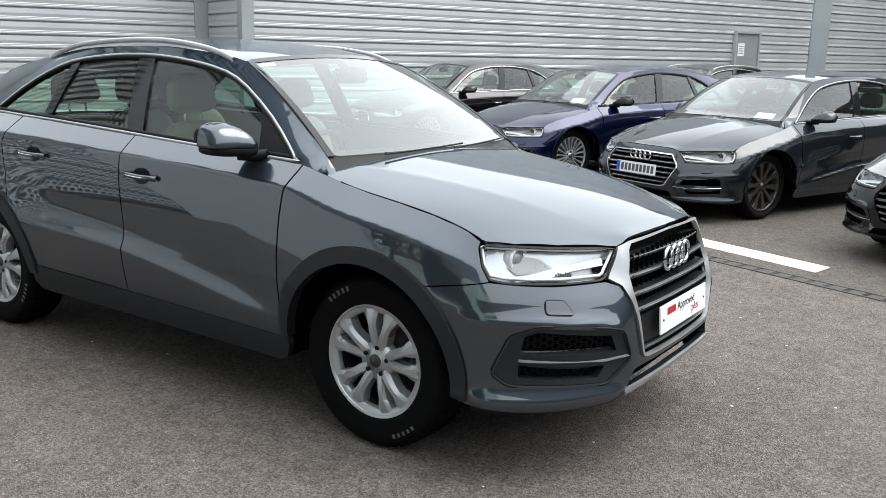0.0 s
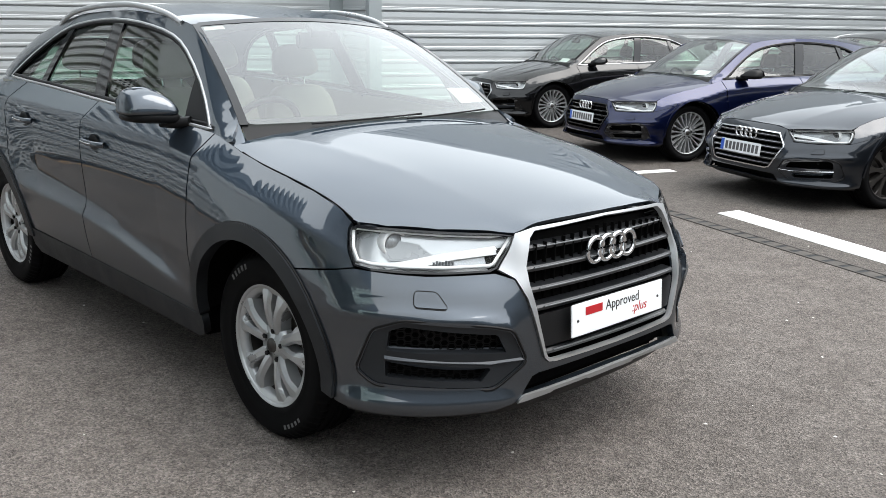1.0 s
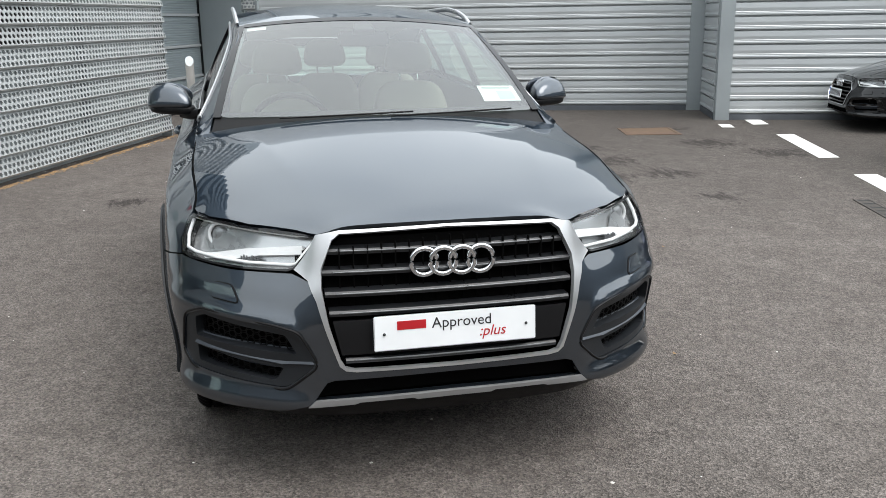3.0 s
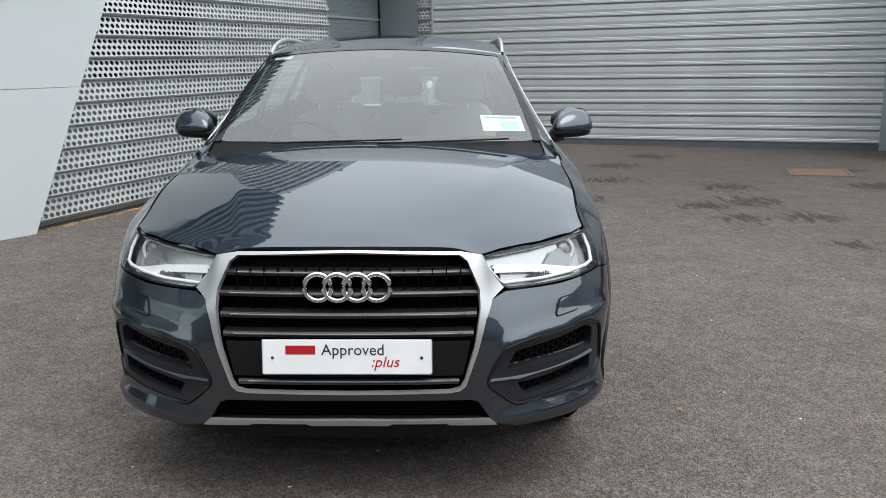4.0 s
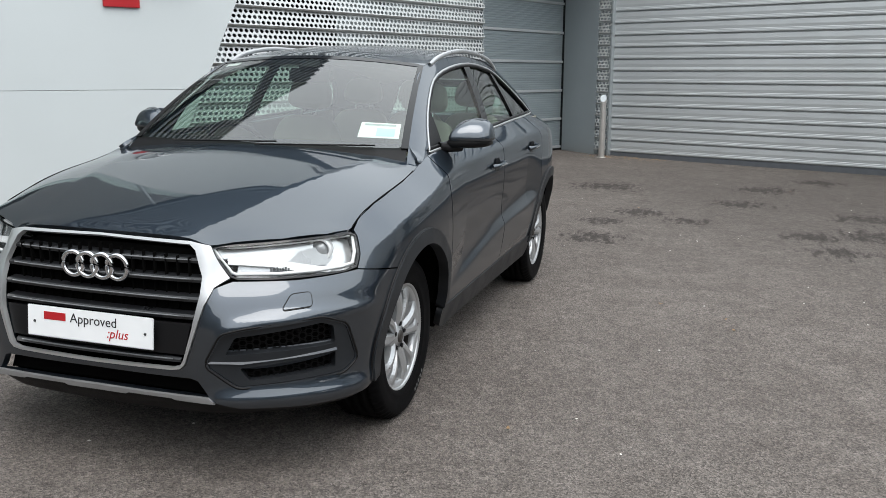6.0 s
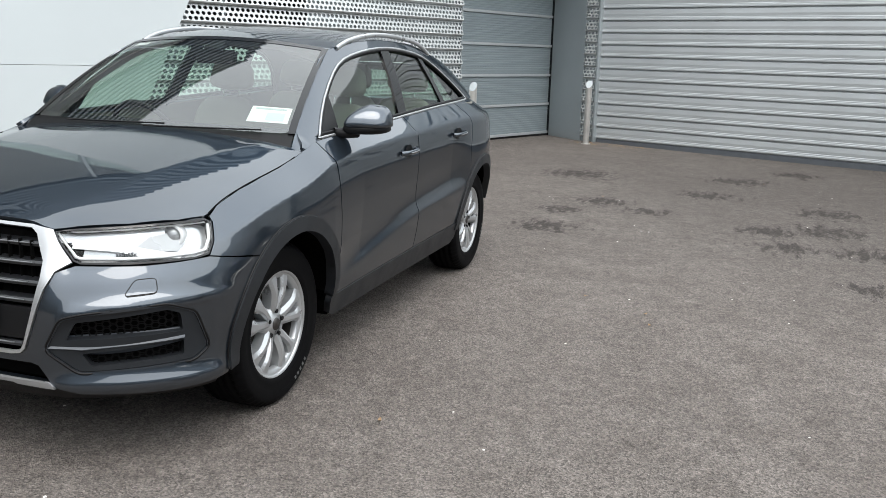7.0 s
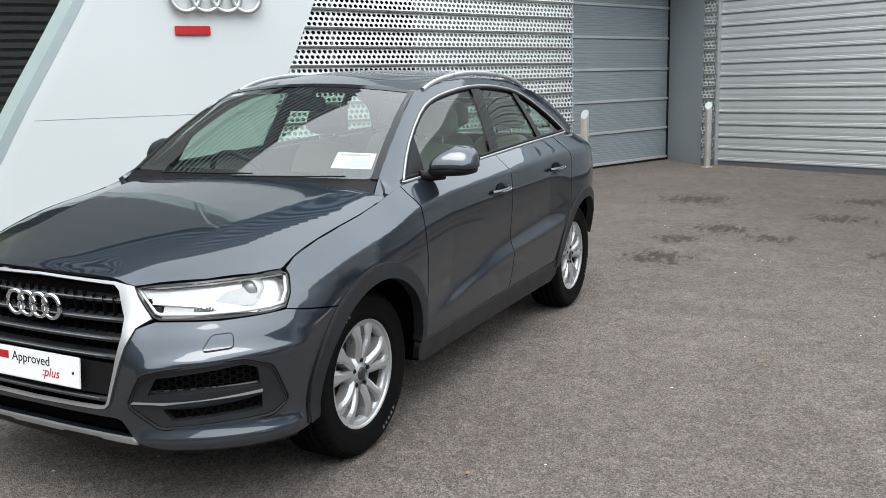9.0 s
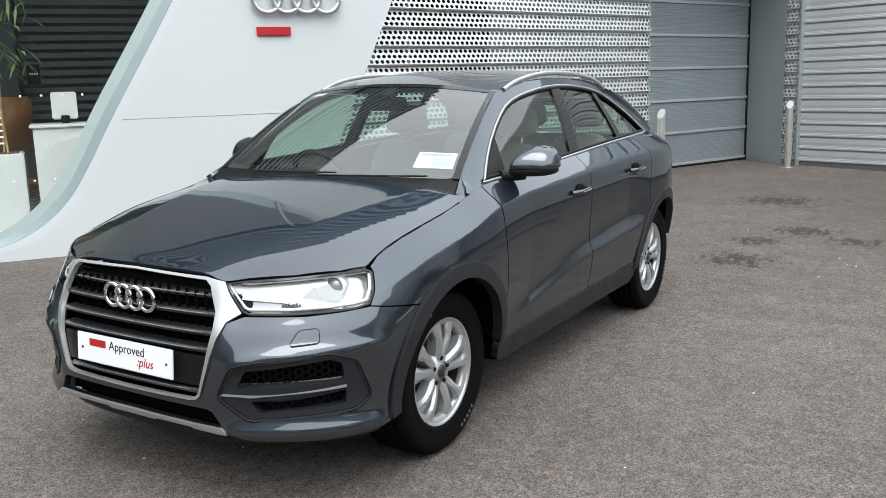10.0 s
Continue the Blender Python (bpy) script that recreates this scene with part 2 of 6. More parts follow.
M_SHUTTER = plain("grey_door_panel", (0.266, 0.311, 0.329), 0.4, 0.2, 0.06, 2.0)
M_MESH = plain("perforated_aluminium", (0.588, 0.602, 0.602), 0.36, 0.55, 0.05, 2.0)
M_STEEL = plain("stainless_steel", (0.60, 0.58, 0.55), 0.38, 0.75, 0.08, 6.0)
M_BEIGE = plain("beige_leather", (0.238, 0.217, 0.171), 0.55, 0.0, 0.08, bump=0.2, bump_scale=300)
M_HEADLINER = plain("pale_headlining", (0.308, 0.301, 0.266), 0.9, 0.0, 0.05)
M_RED = plain("red_sign", (0.40, 0.012, 0.018), 0.35, 0.0, 0.04)
M_REDLAMP = plain("red_lamp", (0.35, 0.01, 0.012), 0.1, 0.0, 0.05)
M_INK = plain("dark_ink", (0.02, 0.02, 0.022), 0.5)
M_PAPER = plain("white_paper", (0.784, 0.805, 0.819), 0.6, 0.0, 0.03)
M_PLATEBLUE = plain("plate_blue", (0.028, 0.098, 0.49), 0.4)
M_RUST = plain("rusty_iron", (0.126, 0.081, 0.053), 0.8, 0.1, 0.35, 12.0, bump=0.6, bump_scale=90)
M_BAMBOO = plain("bamboo_cane", (0.448, 0.308, 0.126), 0.5, 0.0, 0.2)
M_LEAF = plain("green_leaf", (0.126, 0.21, 0.084), 0.5, 0.0, 0.25)
M_DRYLEAF = plain("dry_leaf", (0.266, 0.168, 0.084), 0.8, 0.0, 0.35)
M_STONE = plain("pale_grit", (0.7, 0.672, 0.63), 0.8, 0.0, 0.25)
M_LOUVRE = plain("dark_louvre", (0.168, 0.175, 0.182), 0.5, 0.0, 0.1)
# blue-grey of reflected sky, put into the colour of the unseen storey
M_UPPER = plain("sky_tinted_upper_panel", (0.055, 0.08, 0.11), 0.3, 0.0, 0.1)
M_UPPERLINE = plain("sky_tinted_louvre", (0.10, 0.135, 0.17), 0.4, 0.0, 0.1)
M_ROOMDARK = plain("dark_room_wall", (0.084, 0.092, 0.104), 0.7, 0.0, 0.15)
M_SHOPFLOOR = plain("shop_floor_tile", (0.392, 0.392, 0.378), 0.25, 0.0, 0.06)
M_WOOD = plain("brown_wood", (0.308, 0.14, 0.056), 0.5, 0.0, 0.25, 6.0)
M_FRIT = plain("frosted_glass_edge", (0.378, 0.469, 0.455), 0.4, 0.0, 0.03)
M_EDGEGREY = plain("window_edge_grey", (0.238, 0.294, 0.301), 0.45, 0.2, 0.04)
M_PLATEGREY = plain("plate_ink", (0.084, 0.084, 0.091), 0.5)
M_IRON = plain("dark_cast_iron", (0.077, 0.069, 0.062), 0.7, 0.2, 0.3, 12.0, bump=0.4, bump_scale=90, spec=0.3)
# kept dark so the added far walls dim what the paint mirrors
M_FARWALL = plain("unseen_far_wall", (0.10, 0.10, 0.098), 0.8, 0.0, 0.2, 0.4)

# ---- geometry helpers ----
from mathutils import geometry


def mesh_of(name, verts, faces, smooth=True):
    me = bpy.data.meshes.new(name)
    me.from_pydata([tuple(map(float, v)) for v in verts], [], [tuple(map(int, f)) for f in faces])
    if smooth:
        me.polygons.foreach_set("use_smooth", [True] * len(me.polygons))
    me.update()
    return me


def part(name, data, material, parent=None, label="", smooth=True):
    """Links a mesh, a bmesh or a pair of verts and faces as one object under a thing or a part."""
    if isinstance(data, Boxy):
        smooth = False
    if isinstance(data, tuple):
        normals = data[2] if isinstance(data, Sheet) and smooth else None
        data = mesh_of(name, data[0], data[1], smooth)
        if normals is not None:
            data.normals_split_custom_set_from_vertices([tuple(map(float, n)) for n in normals])
    elif isinstance(data, bmesh.types.BMesh):
        me = bpy.data.meshes.new(name)
        data.to_mesh(me)
        data.free()
        if smooth:
            me.polygons.foreach_set("use_smooth", [True] * len(me.polygons))
        data = me
    if material is not None and not data.materials:
        data.materials.append(material)
    ob = new(name, data)
    if parent is not None:
        ob.parent = parent
    if label:
        tagged(ob, label)
    return ob


def thing(name, label, category, group="", kind=""):
    return tagged(new(name), label, category, group, kind)


def join(*pieces):
    verts, faces, n = [], [], 0
    for v, f in pieces:
        verts += [tuple(p) for p in v]
        faces += [tuple(i + n for i in q) for q in f]
        n += len(v)
    return verts, faces


def mirrored(vf):
    if isinstance(vf, Sheet):
        return Sheet(([(v[0], -v[1], v[2]) for v in vf[0]], [tuple(reversed(f)) for f in vf[1]], [(n[0], -n[1], n[2]) for n in vf[2]]))
    return [(v[0], -v[1], v[2]) for v in vf[0]], [tuple(reversed(f)) for f in vf[1]]


def moved(vf, m):
    return [tuple(m @ Vector(v)) for v in vf[0]], vf[1]


class Sheet(tuple):
    """Verts, faces and normals of a smooth panel."""


class Boxy(tuple):
    """Verts and faces of a flat-sided piece, shaded flat."""


def box(x0, x1, y0, y1, z0, z1, bevel=0.0):
    """A box with chamfered edges."""
    if not bevel:
        v = [(x, y, z) for x in (x0, x1) for y in (y0, y1) for z in (z0, z1)]
        return Boxy((v, [(0, 1, 3, 2), (4, 6, 7, 5), (0, 4, 5, 1), (2, 3, 7, 6), (0, 2, 6, 4), (1, 5, 7, 3)]))
    bm = bmesh.new()
    bmesh.ops.create_cube(bm, size=1)
    for v in bm.verts:
        v.co = ((x0 + x1) / 2 + v.co.x * (x1 - x0), (y0 + y1) / 2 + v.co.y * (y1 - y0), (z0 + z1) / 2 + v.co.z * (z1 - z0))
    bmesh.ops.bevel(bm, geom=bm.edges[:], offset=bevel, segments=2, affect="EDGES", clamp_overlap=True)
    bm.verts.index_update()
    out = [tuple(v.co) for v in bm.verts], [tuple(v.index for v in f.verts) for f in bm.faces]
    bm.free()
    return Boxy(out) if bevel < 0.015 else out


def spline(points, n=8, closed=False):
    """Catmull-Rom through the points."""
    p = [np.array(q, float) for q in points]
    out, k = [], len(p)
    for i in range(k if closed else k - 1):
        if closed:
            a, b, c, d = p[i - 1], p[i], p[(i + 1) % k], p[(i + 2) % k]
        else:
            a, b, c, d = p[max(i - 1, 0)], p[i], p[i + 1], p[min(i + 2, k - 1)]
        for j in range(n):
            t = j / n
            out.append(0.5 * (2 * b + (c - a) * t + (2 * a - 5 * b + 4 * c - d) * t * t + (3 * b - a - 3 * c + d) * t**3))
    if not closed:
        out.append(p[-1])
    return out


def tube(points, radius, sides=8, closed=False, flat=1.0):
    """A tube along points; radius may be one number or one a point; flat squeezes it upwards."""
    p = [Vector(q) for q in points]
    k = len(p)
    verts, faces = [], []
    for i in range(k):
        d = (p[(i + 1) % k] - p[i - 1]) if closed else (p[min(i + 1, k - 1)] - p[max(i - 1, 0)])
        d.normalize()
        side = d.cross(Vector((0, 0, 1)))
        if side.length < 1e-3:
            side = Vector((1, 0, 0))
        side.normalize()
        up = side.cross(d)
        r = radius[i] if isinstance(radius, (list, tuple)) else radius
        for j in range(sides):
            a = 2 * math.pi * j / sides
            verts.append(p[i] + side * (r * math.cos(a)) + up * (r * flat * math.sin(a)))
    for i in range(k if closed else k - 1):
        for j in range(sides):
            a, b = i * sides, ((i + 1) % k) * sides
            faces.append((a + j, a + (j + 1) % sides, b + (j + 1) % sides, b + j))
    if not closed:
        faces.append(tuple(range(sides)))
        faces.append(tuple(reversed(range((k - 1) * sides, k * sides))))
    return verts, faces


def lathe(profile, sides=48, axis="y", closed=False):
    """Turns (radius, along) points round an axis."""
    verts, faces, k = [], [], len(profile)
    for j in range(sides):
        a = 2 * math.pi * j / sides
        for r, h in profile:
            verts.append((r * math.cos(a), h, r * math.sin(a)) if axis == "y" else (r * math.cos(a), r * math.sin(a), h))
    for j in range(sides):
        for i in range(k if closed else k - 1):
            a, b = j * k, ((j + 1) % sides) * k
            q = (a + i, a + (i + 1) % k, b + (i + 1) % k, b + i)
            faces.append(q if axis == "y" else tuple(reversed(q)))
    return verts, faces


def inside(poly, pts):
    """Which of the points lie inside the polygon."""
    poly, pts = np.asarray(poly), np.asarray(pts)
    hit = np.zeros(len(pts), bool)
    x, y = pts[:, 0], pts[:, 1]
    for (x0, y0), (x1, y1) in zip(poly, np.roll(poly, -1, 0)):
        if y0 == y1:
            continue
        cross = (y0 > y) != (y1 > y)
        hit ^= cross & (x < (x1 - x0) * (y - y0) / (y1 - y0) + x0)
    return hit


def dense(poly, step):
    out = []
    poly = [np.array(q, float) for q in poly]
    for a, b in zip(poly, poly[1:] + poly[:1]):
        n = max(1, int(math.ceil(np.linalg.norm(b - a) / step)))
        out += [a + (b - a) * i / n for i in range(n)]
    return out


def sheet(outline, place, step=0.03, holes=(), thick=0.0, flip=False, lift=0.0):
    """A smooth panel: a flat outline with holes, cut into triangles and laid onto the surface place(a, b), with a turned-in rim."""
    rings = [dense(outline, step)] + [dense(h, step) for h in holes]
    pts = np.concatenate([np.array(r) for r in rings])
    edges, n = [], 0
    for r in rings:
        edges += [(n + i, n + (i + 1) % len(r)) for i in range(len(r))]
        n += len(r)
    lo, hi = np.min(rings[0], 0), np.max(rings[0], 0)
    gx, gy = np.meshgrid(np.arange(lo[0] + step / 2, hi[0], step), np.arange(lo[1] + step / 2, hi[1], step * 0.87))
    gx = gx + (np.arange(gx.shape[0]) % 2)[:, None] * step / 2
    grid = np.stack([gx.ravel(), gy.ravel()], 1)
    keep = inside(rings[0], grid)
    for h in rings[1:]:
        keep &= ~inside(h, grid)
    grid = grid[keep]
    if len(grid):
        near = np.min(np.linalg.norm(grid[:, None] - pts[None], axis=2), 1) if len(grid) * len(pts) < 4e7 else np.ones(len(grid))
        grid = grid[near > step * 0.45]
    every = np.concatenate([pts, grid]) if len(grid) else pts
    v2, _, tris, _, _, _ = geometry.delaunay_2d_cdt([Vector(q) for q in every], edges, [], 0, 1e-6)
    v2 = np.array([tuple(q) for q in v2])
    cent = np.array([v2[list(t)].mean(0) for t in tris])
    keep = inside(rings[0], cent)
    for h in rings[1:]:
        keep &= ~inside(h, cent)
    tris = [tuple(t) for t, k in zip(tris, keep) if k]
    top, nrm, e = [], [], 0.006
    for a, b in v2:
        p = np.array(place(a, b))
        da, db = np.array(place(a + e, b)) - np.array(place(a - e, b)), np.array(place(a, b + e)) - np.array(place(a, b - e))
        w = np.cross(da, db)
        w = w / (np.linalg.norm(w) + 1e-12) * (-1 if flip else 1)
        top.append(p + w * lift)
        nrm.append(w)
    faces = [tuple(reversed(t)) for t in tris] if flip else tris
    verts, normals = list(top), list(nrm)
    if thick:
        count = {}
        for t in faces:
            for i in range(3):
                e = (t[i], t[(i + 1) % 3])
                count[tuple(sorted(e))] = None if tuple(sorted(e)) in count else e
        rim = {}
        for e in count.values():
            if e is None:
                continue
            out = np.cross(top[e[1]] - top[e[0]], nrm[e[0]])
            out = out / (np.linalg.norm(out) + 1e-12)
            for i in e:
                if i not in rim:
                    rim[i] = (len(verts), len(verts) + 1)
                    verts += [top[i], top[i] - nrm[i] * thick]
                    normals += [np.zeros(3), np.zeros(3)]
                normals[rim[i][0]] = normals[rim[i][0]] + out
                normals[rim[i][1]] = normals[rim[i][1]] + out
            (a0, a1), (b0, b1) = rim[e[0]], rim[e[1]]
            faces.append((b0, a0, a1, b1))
    return Sheet(([tuple(v) for v in verts], faces, normals))


_CURVES = {}


def lerp_table(xs, ys, x):
    """A smooth curve through a few given values, without overshoot."""
    key = (tuple(xs), tuple(ys))
    if key not in _CURVES:
        X, Y = np.array(xs, float), np.array(ys, float)
        h, d = np.diff(X), np.diff(Y) / np.diff(X)
        m = np.zeros(len(X))
        m[0], m[-1] = d[0], d[-1]
        for i in range(1, len(X) - 1):
            if d[i - 1] * d[i] > 0:
                w1, w2 = 2 * h[i] + h[i - 1], h[i] + 2 * h[i - 1]
                m[i] = (w1 + w2) / (w1 / d[i - 1] + w2 / d[i])
        gx, gy = [], []
        for i in range(len(h)):
            t = np.linspace(0, 1, 24, endpoint=False)
            gx += list(X[i] + h[i] * t)
            gy += list((2 * t**3 - 3 * t**2 + 1) * Y[i] + (t**3 - 2 * t**2 + t) * h[i] * m[i] + (3 * t**2 - 2 * t**3) * Y[i + 1] + (t**3 - t**2) * h[i] * m[i + 1])
        ux = np.linspace(X[0], X[-1], 300)
        uy = np.interp(ux, gx + [X[-1]], gy + [Y[-1]])
        r = 12
        pad = np.concatenate([uy[0] + (uy[0] - uy[r:0:-1]), uy, uy[-1] + (uy[-1] - uy[-2:-r - 2:-1])])
        w = np.exp(-0.5 * (np.arange(-r, r + 1) / 5.0) ** 2)
        _CURVES[key] = ux, np.convolve(pad, w / w.sum(), "valid")
    gx, gy = _CURVES[key]
    return float(np.interp(x, gx, gy))

# ---- the place: yard, walls, showroom front ----
def lie(x, y):
    """Height of the yard: it falls a little across the place where the car stands."""
    return -0.006 - 0.03 * math.tanh(y / 2.0)


def ground_sheet():
    lines = sorted({*np.round(np.arange(-16, 16.1, 0.5), 3), *[-600, -200, -80, -40, -24, 24, 40, 80, 200, 600]})
    k = len(lines)
    verts = [(x, y, lie(x, y)) for x in lines for y in lines]
    faces = [(i * k + j, (i + 1) * k + j, (i + 1) * k + j + 1, i * k + j + 1) for i in range(k - 1) for j in range(k - 1)]
    return verts, faces


ground = part("ground", ground_sheet(), M_ASPHALT)
tagged(ground, "worn grey tarmac yard with dark stains", "ground", kind="structure")

YARD = pose(-12.384, 0, 0, 0, 0, -21.33)  # u out from the back wall, v along it
PITCH = 0.197
TOP = 5.6
HIGH = 5.7  # the showroom


def set_in(ob, m=None):
    ob.matrix_basis = YARD @ (m or Matrix())
    return ob


def plank_mesh(length):
    """One cladding plank, running along +y, facing +x: a flat with a double ledge and a drip over a recessed joint."""
    prof = [(0.0, 0.0), (0.0, 0.012), (0.034, 0.016), (0.038, 0.024), (0.038, 0.044), (0.031, 0.05), (0.031, 0.066), (0.026, 0.072), (0.03, 0.12), (0.026, 0.17), (0.024, 0.19), (0.0, PITCH)]
    verts = [(d, y, z) for y in (0, length) for d, z in prof]
    k = len(prof)
    faces = [(i, i + 1, k + i + 1, k + i) for i in range(k - 1)]
    faces += [tuple(range(k)), tuple(reversed(range(k, 2 * k)))]
    return mesh_of("plank", verts, [tuple(reversed(f)) for f in faces], False)


def clad_wall(name, label, m, length, top=TOP, base=0.05):
    """A wall with horizontal metal planks, each its own piece."""
    wall = part(name, box(-0.3, 0.0, 0, length, -0.1, top), M_FRAME, smooth=False)
    tagged(wall, label, "wall", kind="structure")
    set_in(wall, m)
    # dark strip paints the shadow line below the lowest plank
    part("base_shadow_strip", box(-0.002, 0.03, 0, length, -0.06, base, 0.004), M_ROOMDARK, wall)
    me = plank_mesh(length)
    me.materials.append(M_CLADDING)
    for i in range(int((top - base) / PITCH)):
        ob = part("plank", me, None, wall)
        ob.location = (0.002, 0, base + i * PITCH)
    return wall


WALL_LABEL = "silver-grey wall of horizontal ribbed metal planks"
clad_wall("wall_back", WALL_LABEL, pose(0, 0.06, 0), 7.12)
clad_wall("wall_return", "short ribbed metal return wall at the corner", pose(1.45, 7.42, 0, 0, 0, 0) @ pose(-0.1, 0, 0, 0, 0, -90) @ pose(0, -1.24, 0), 1.24)
clad_wall("wall_side", WALL_LABEL, pose(1.45, 7.6, 0), 18.6)
for name, x0, x1, y0, y1 in (("corner_trim", -0.02, 0.055, 7.18, 7.42), ("corner_post", 1.33, 1.51, 7.4, 7.6), ("corner_trim", 0.0, 0.10, 7.40, 7.45)):
    ob = part(name, box(x0, x1, y0, y1, -0.08, TOP, 0.004), M_FRAME)
    tagged(set_in(ob), "plain grey aluminium corner trim of the wall", "trim", kind="structure")

# recess with the sectional door
ob = part("wall_recess_side", moved(box(-0.25, 0.0, -0.98, 0.0, -0.08, TOP, 0.004), pose(0.1, -0.19, 0, 0, 0, -21)), M_FRAME, smooth=False)
tagged(set_in(ob), "flat grey aluminium wall panel beside the sectional door", "wall", kind="structure")
ob = part("wall_recess_back", box(-0.5, 3.7, -1.4, -1.2, -0.08, TOP), M_FRAME, smooth=False)
tagged(set_in(ob), "plain wall behind the sectional door", "wall", kind="structure")


def sectional_door():
    door = tagged(new("door_1"), "closed grey sectional garage door with pale rails", "door", kind="structure")
    for i in range(7):
        z = 0.09 + i * 0.51
        verts, faces = [], []
        n = 12
        prof = []
        for k in range(n):
            z0 = z + 0.46 * k / n
            prof += [(0.0, z0), (0.006, z0 + 0.006), (0.006, z0 + 0.46 / n - 0.006)]
        prof.append((0.0, z + 0.46))
        k = len(prof)
        verts = [(x, -1.12 + d, h) for x in (-0.24, 3.66) for d, h in prof]
        faces = [(j, j + 1, k + j + 1, k + j) for j in range(k - 1)]
        part("panel", (verts, faces), M_SHUTTER, door, smooth=False)
        part("rail", box(-0.24, 3.66, -1.13, -1.09, z - 0.045, z, 0.006), M_CLADDING, door)
    part("bottom_seal", box(-0.24, 3.66, -1.13, -1.095, -0.06, 0.045, 0.004), M_TRIM, door)
    part("jamb", box(-0.27, -0.235, -1.16, -1.07, -0.06, 3.7, 0.004), M_GLOSSBLACK, door)
    part("jamb", box(3.64, 3.7, -1.16, -1.05, -0.06, 3.7, 0.004), M_FRAME, door)
    set_in(door)
    lint = part("lintel", box(-0.3, 3.7, -1.2, -0.05, 3.66, HIGH, 0.004), M_FRAME)
    tagged(set_in(lint), "grey aluminium lintel over the sectional door", "wall", kind="structure")


sectional_door()


def perforated_band(length, rows=3, pa=0.068, ra=0.0265, rb=0.0195, depth=0.006):
    """A leaning band of perforated sheet along +x, facing +y, with staggered six-sided holes."""
    face = math.hypot(0.165, 0.05)
    pb = face / rows
    def at(a, b, deep):
        f = b / face
        return (a, 0.058 - 0.05 * f - deep, 0.03 + 0.165 * f - deep * 0.3)
    verts, faces = [], []
    hexa = [(math.cos(math.radians(t)), math.sin(math.radians(t))) for t in (0, 60, 120, 180, 240, 300)]
    ring = [(1, 0), (1, 1), (-1, 1), (-1, 0), (-1, -1), (1, -1)]
    for r in range(rows):
        shift = 0.5 * (r % 2)
        for i in range(-1, int(length / pa) + 1):
            ca, cb = (i + 0.5 + shift) * pa, (r + 0.5) * pb
            if ca - pa / 2 < -1e-6 or ca + pa / 2 > length + 1e-6:
                continue
            n = len(verts)
            verts += [at(ca + u * pa / 2, cb + v * pb / 2, 0) for u, v in ring]
            verts += [at(ca + u * ra, cb + v * rb / 0.866, 0) for u, v in hexa]
            verts += [at(ca + u * ra * 0.96, cb + v * rb / 0.866 * 0.96, depth) for u, v in hexa]
            for k in range(6):
                j = (k + 1) % 6
                faces += [(n + j, n + k, n + 6 + k, n + 6 + j), (n + 6 + j, n + 6 + k, n + 12 + k, n + 12 + j)]
    n = len(verts)
    for a, b in ((0, 0), (length, 0)):
        verts += [(a, 0.058, 0.03), (a, 0.05, 0.02), (a, 0.0, 0.004), (a, 0.0, 0.0)]
    for k in range(3):
        faces.append((n + k + 1, n + k, n + 4 + k, n + 5 + k))
    return mesh_of("band", verts, faces, False)


def screen_wall(name, label, m, length, top, first=0.08):
    wall = part(name, box(0, length, -0.32, -0.12, -0.08, top), M_FRAME, smooth=False)
    tagged(set_in(wall, m), label, "wall", kind="structure")
    me = perforated_band(length)
    me.materials.append(M_MESH)
    for i in range(int((top - first) / PITCH)):
        ob = part("band", me, None, wall)
        ob.location = (0, 0, first + i * PITCH)
    part("end_post", box(-0.03, 0.0, -0.32, 0.02, -0.08, top, 0.004), M_FRAME, wall)
    return wall


screen = screen_wall("wall_screen", "wall of folded perforated aluminium bands in front of a grey wall", pose(3.7, 0.0, 0), 5.44, HIGH)
part("dark_window", box(2.7, 4.3, -0.119, -0.1, 1.28, 2.75, 0.004), M_GLOSSBLACK, screen)
for x in (1.9, 3.9, 5.9):
    part("stud", box(x, x + 0.04, -0.118, -0.02, 0.08, HIGH, 0.003), M_FRAME, screen)
screen_wall("wall_screen_strip", "narrow strip of perforated aluminium beside the ribbed wall", pose(0.1, 0.06, 0, 0, 0, -90) @ pose(0.0, 0, 0), 0.24, TOP)

# white sign panel with a slanting edge and a curved shop window
PANEL = YARD @ pose(9.1, 0.12, 0, 0, 0, math.degrees(math.atan2(-0.57, 2.4)))


def panel_place(off=0.0):
    return lambda a, z: (a, off, z)


def window_curve(k):
    """The curved edge of the shop window: k = 0 at the glass, 1 at the outer bevel."""
    pts = [(-0.05 - 0.145 * k, 4.5), (0.445 - 0.145 * k, 3.6), (1.16 - 0.15 * k, 2.3), (1.76 - 0.15 * k, 1.3 - 0.02 * k), (2.0 - 0.12 * k, 0.86 - 0.04 * k), (2.17 - 0.02 * k, 0.60 - 0.18 * k), (2.45 - 0.02 * k, 0.34 - 0.13 * k), (2.8, 0.18 - 0.09 * k), (3.4, 0.10 - 0.05 * k), (4.2, 0.08 - 0.05 * k), (9.0, 0.08 - 0.05 * k)]
    return [tuple(p) for p in spline(pts, 6)]


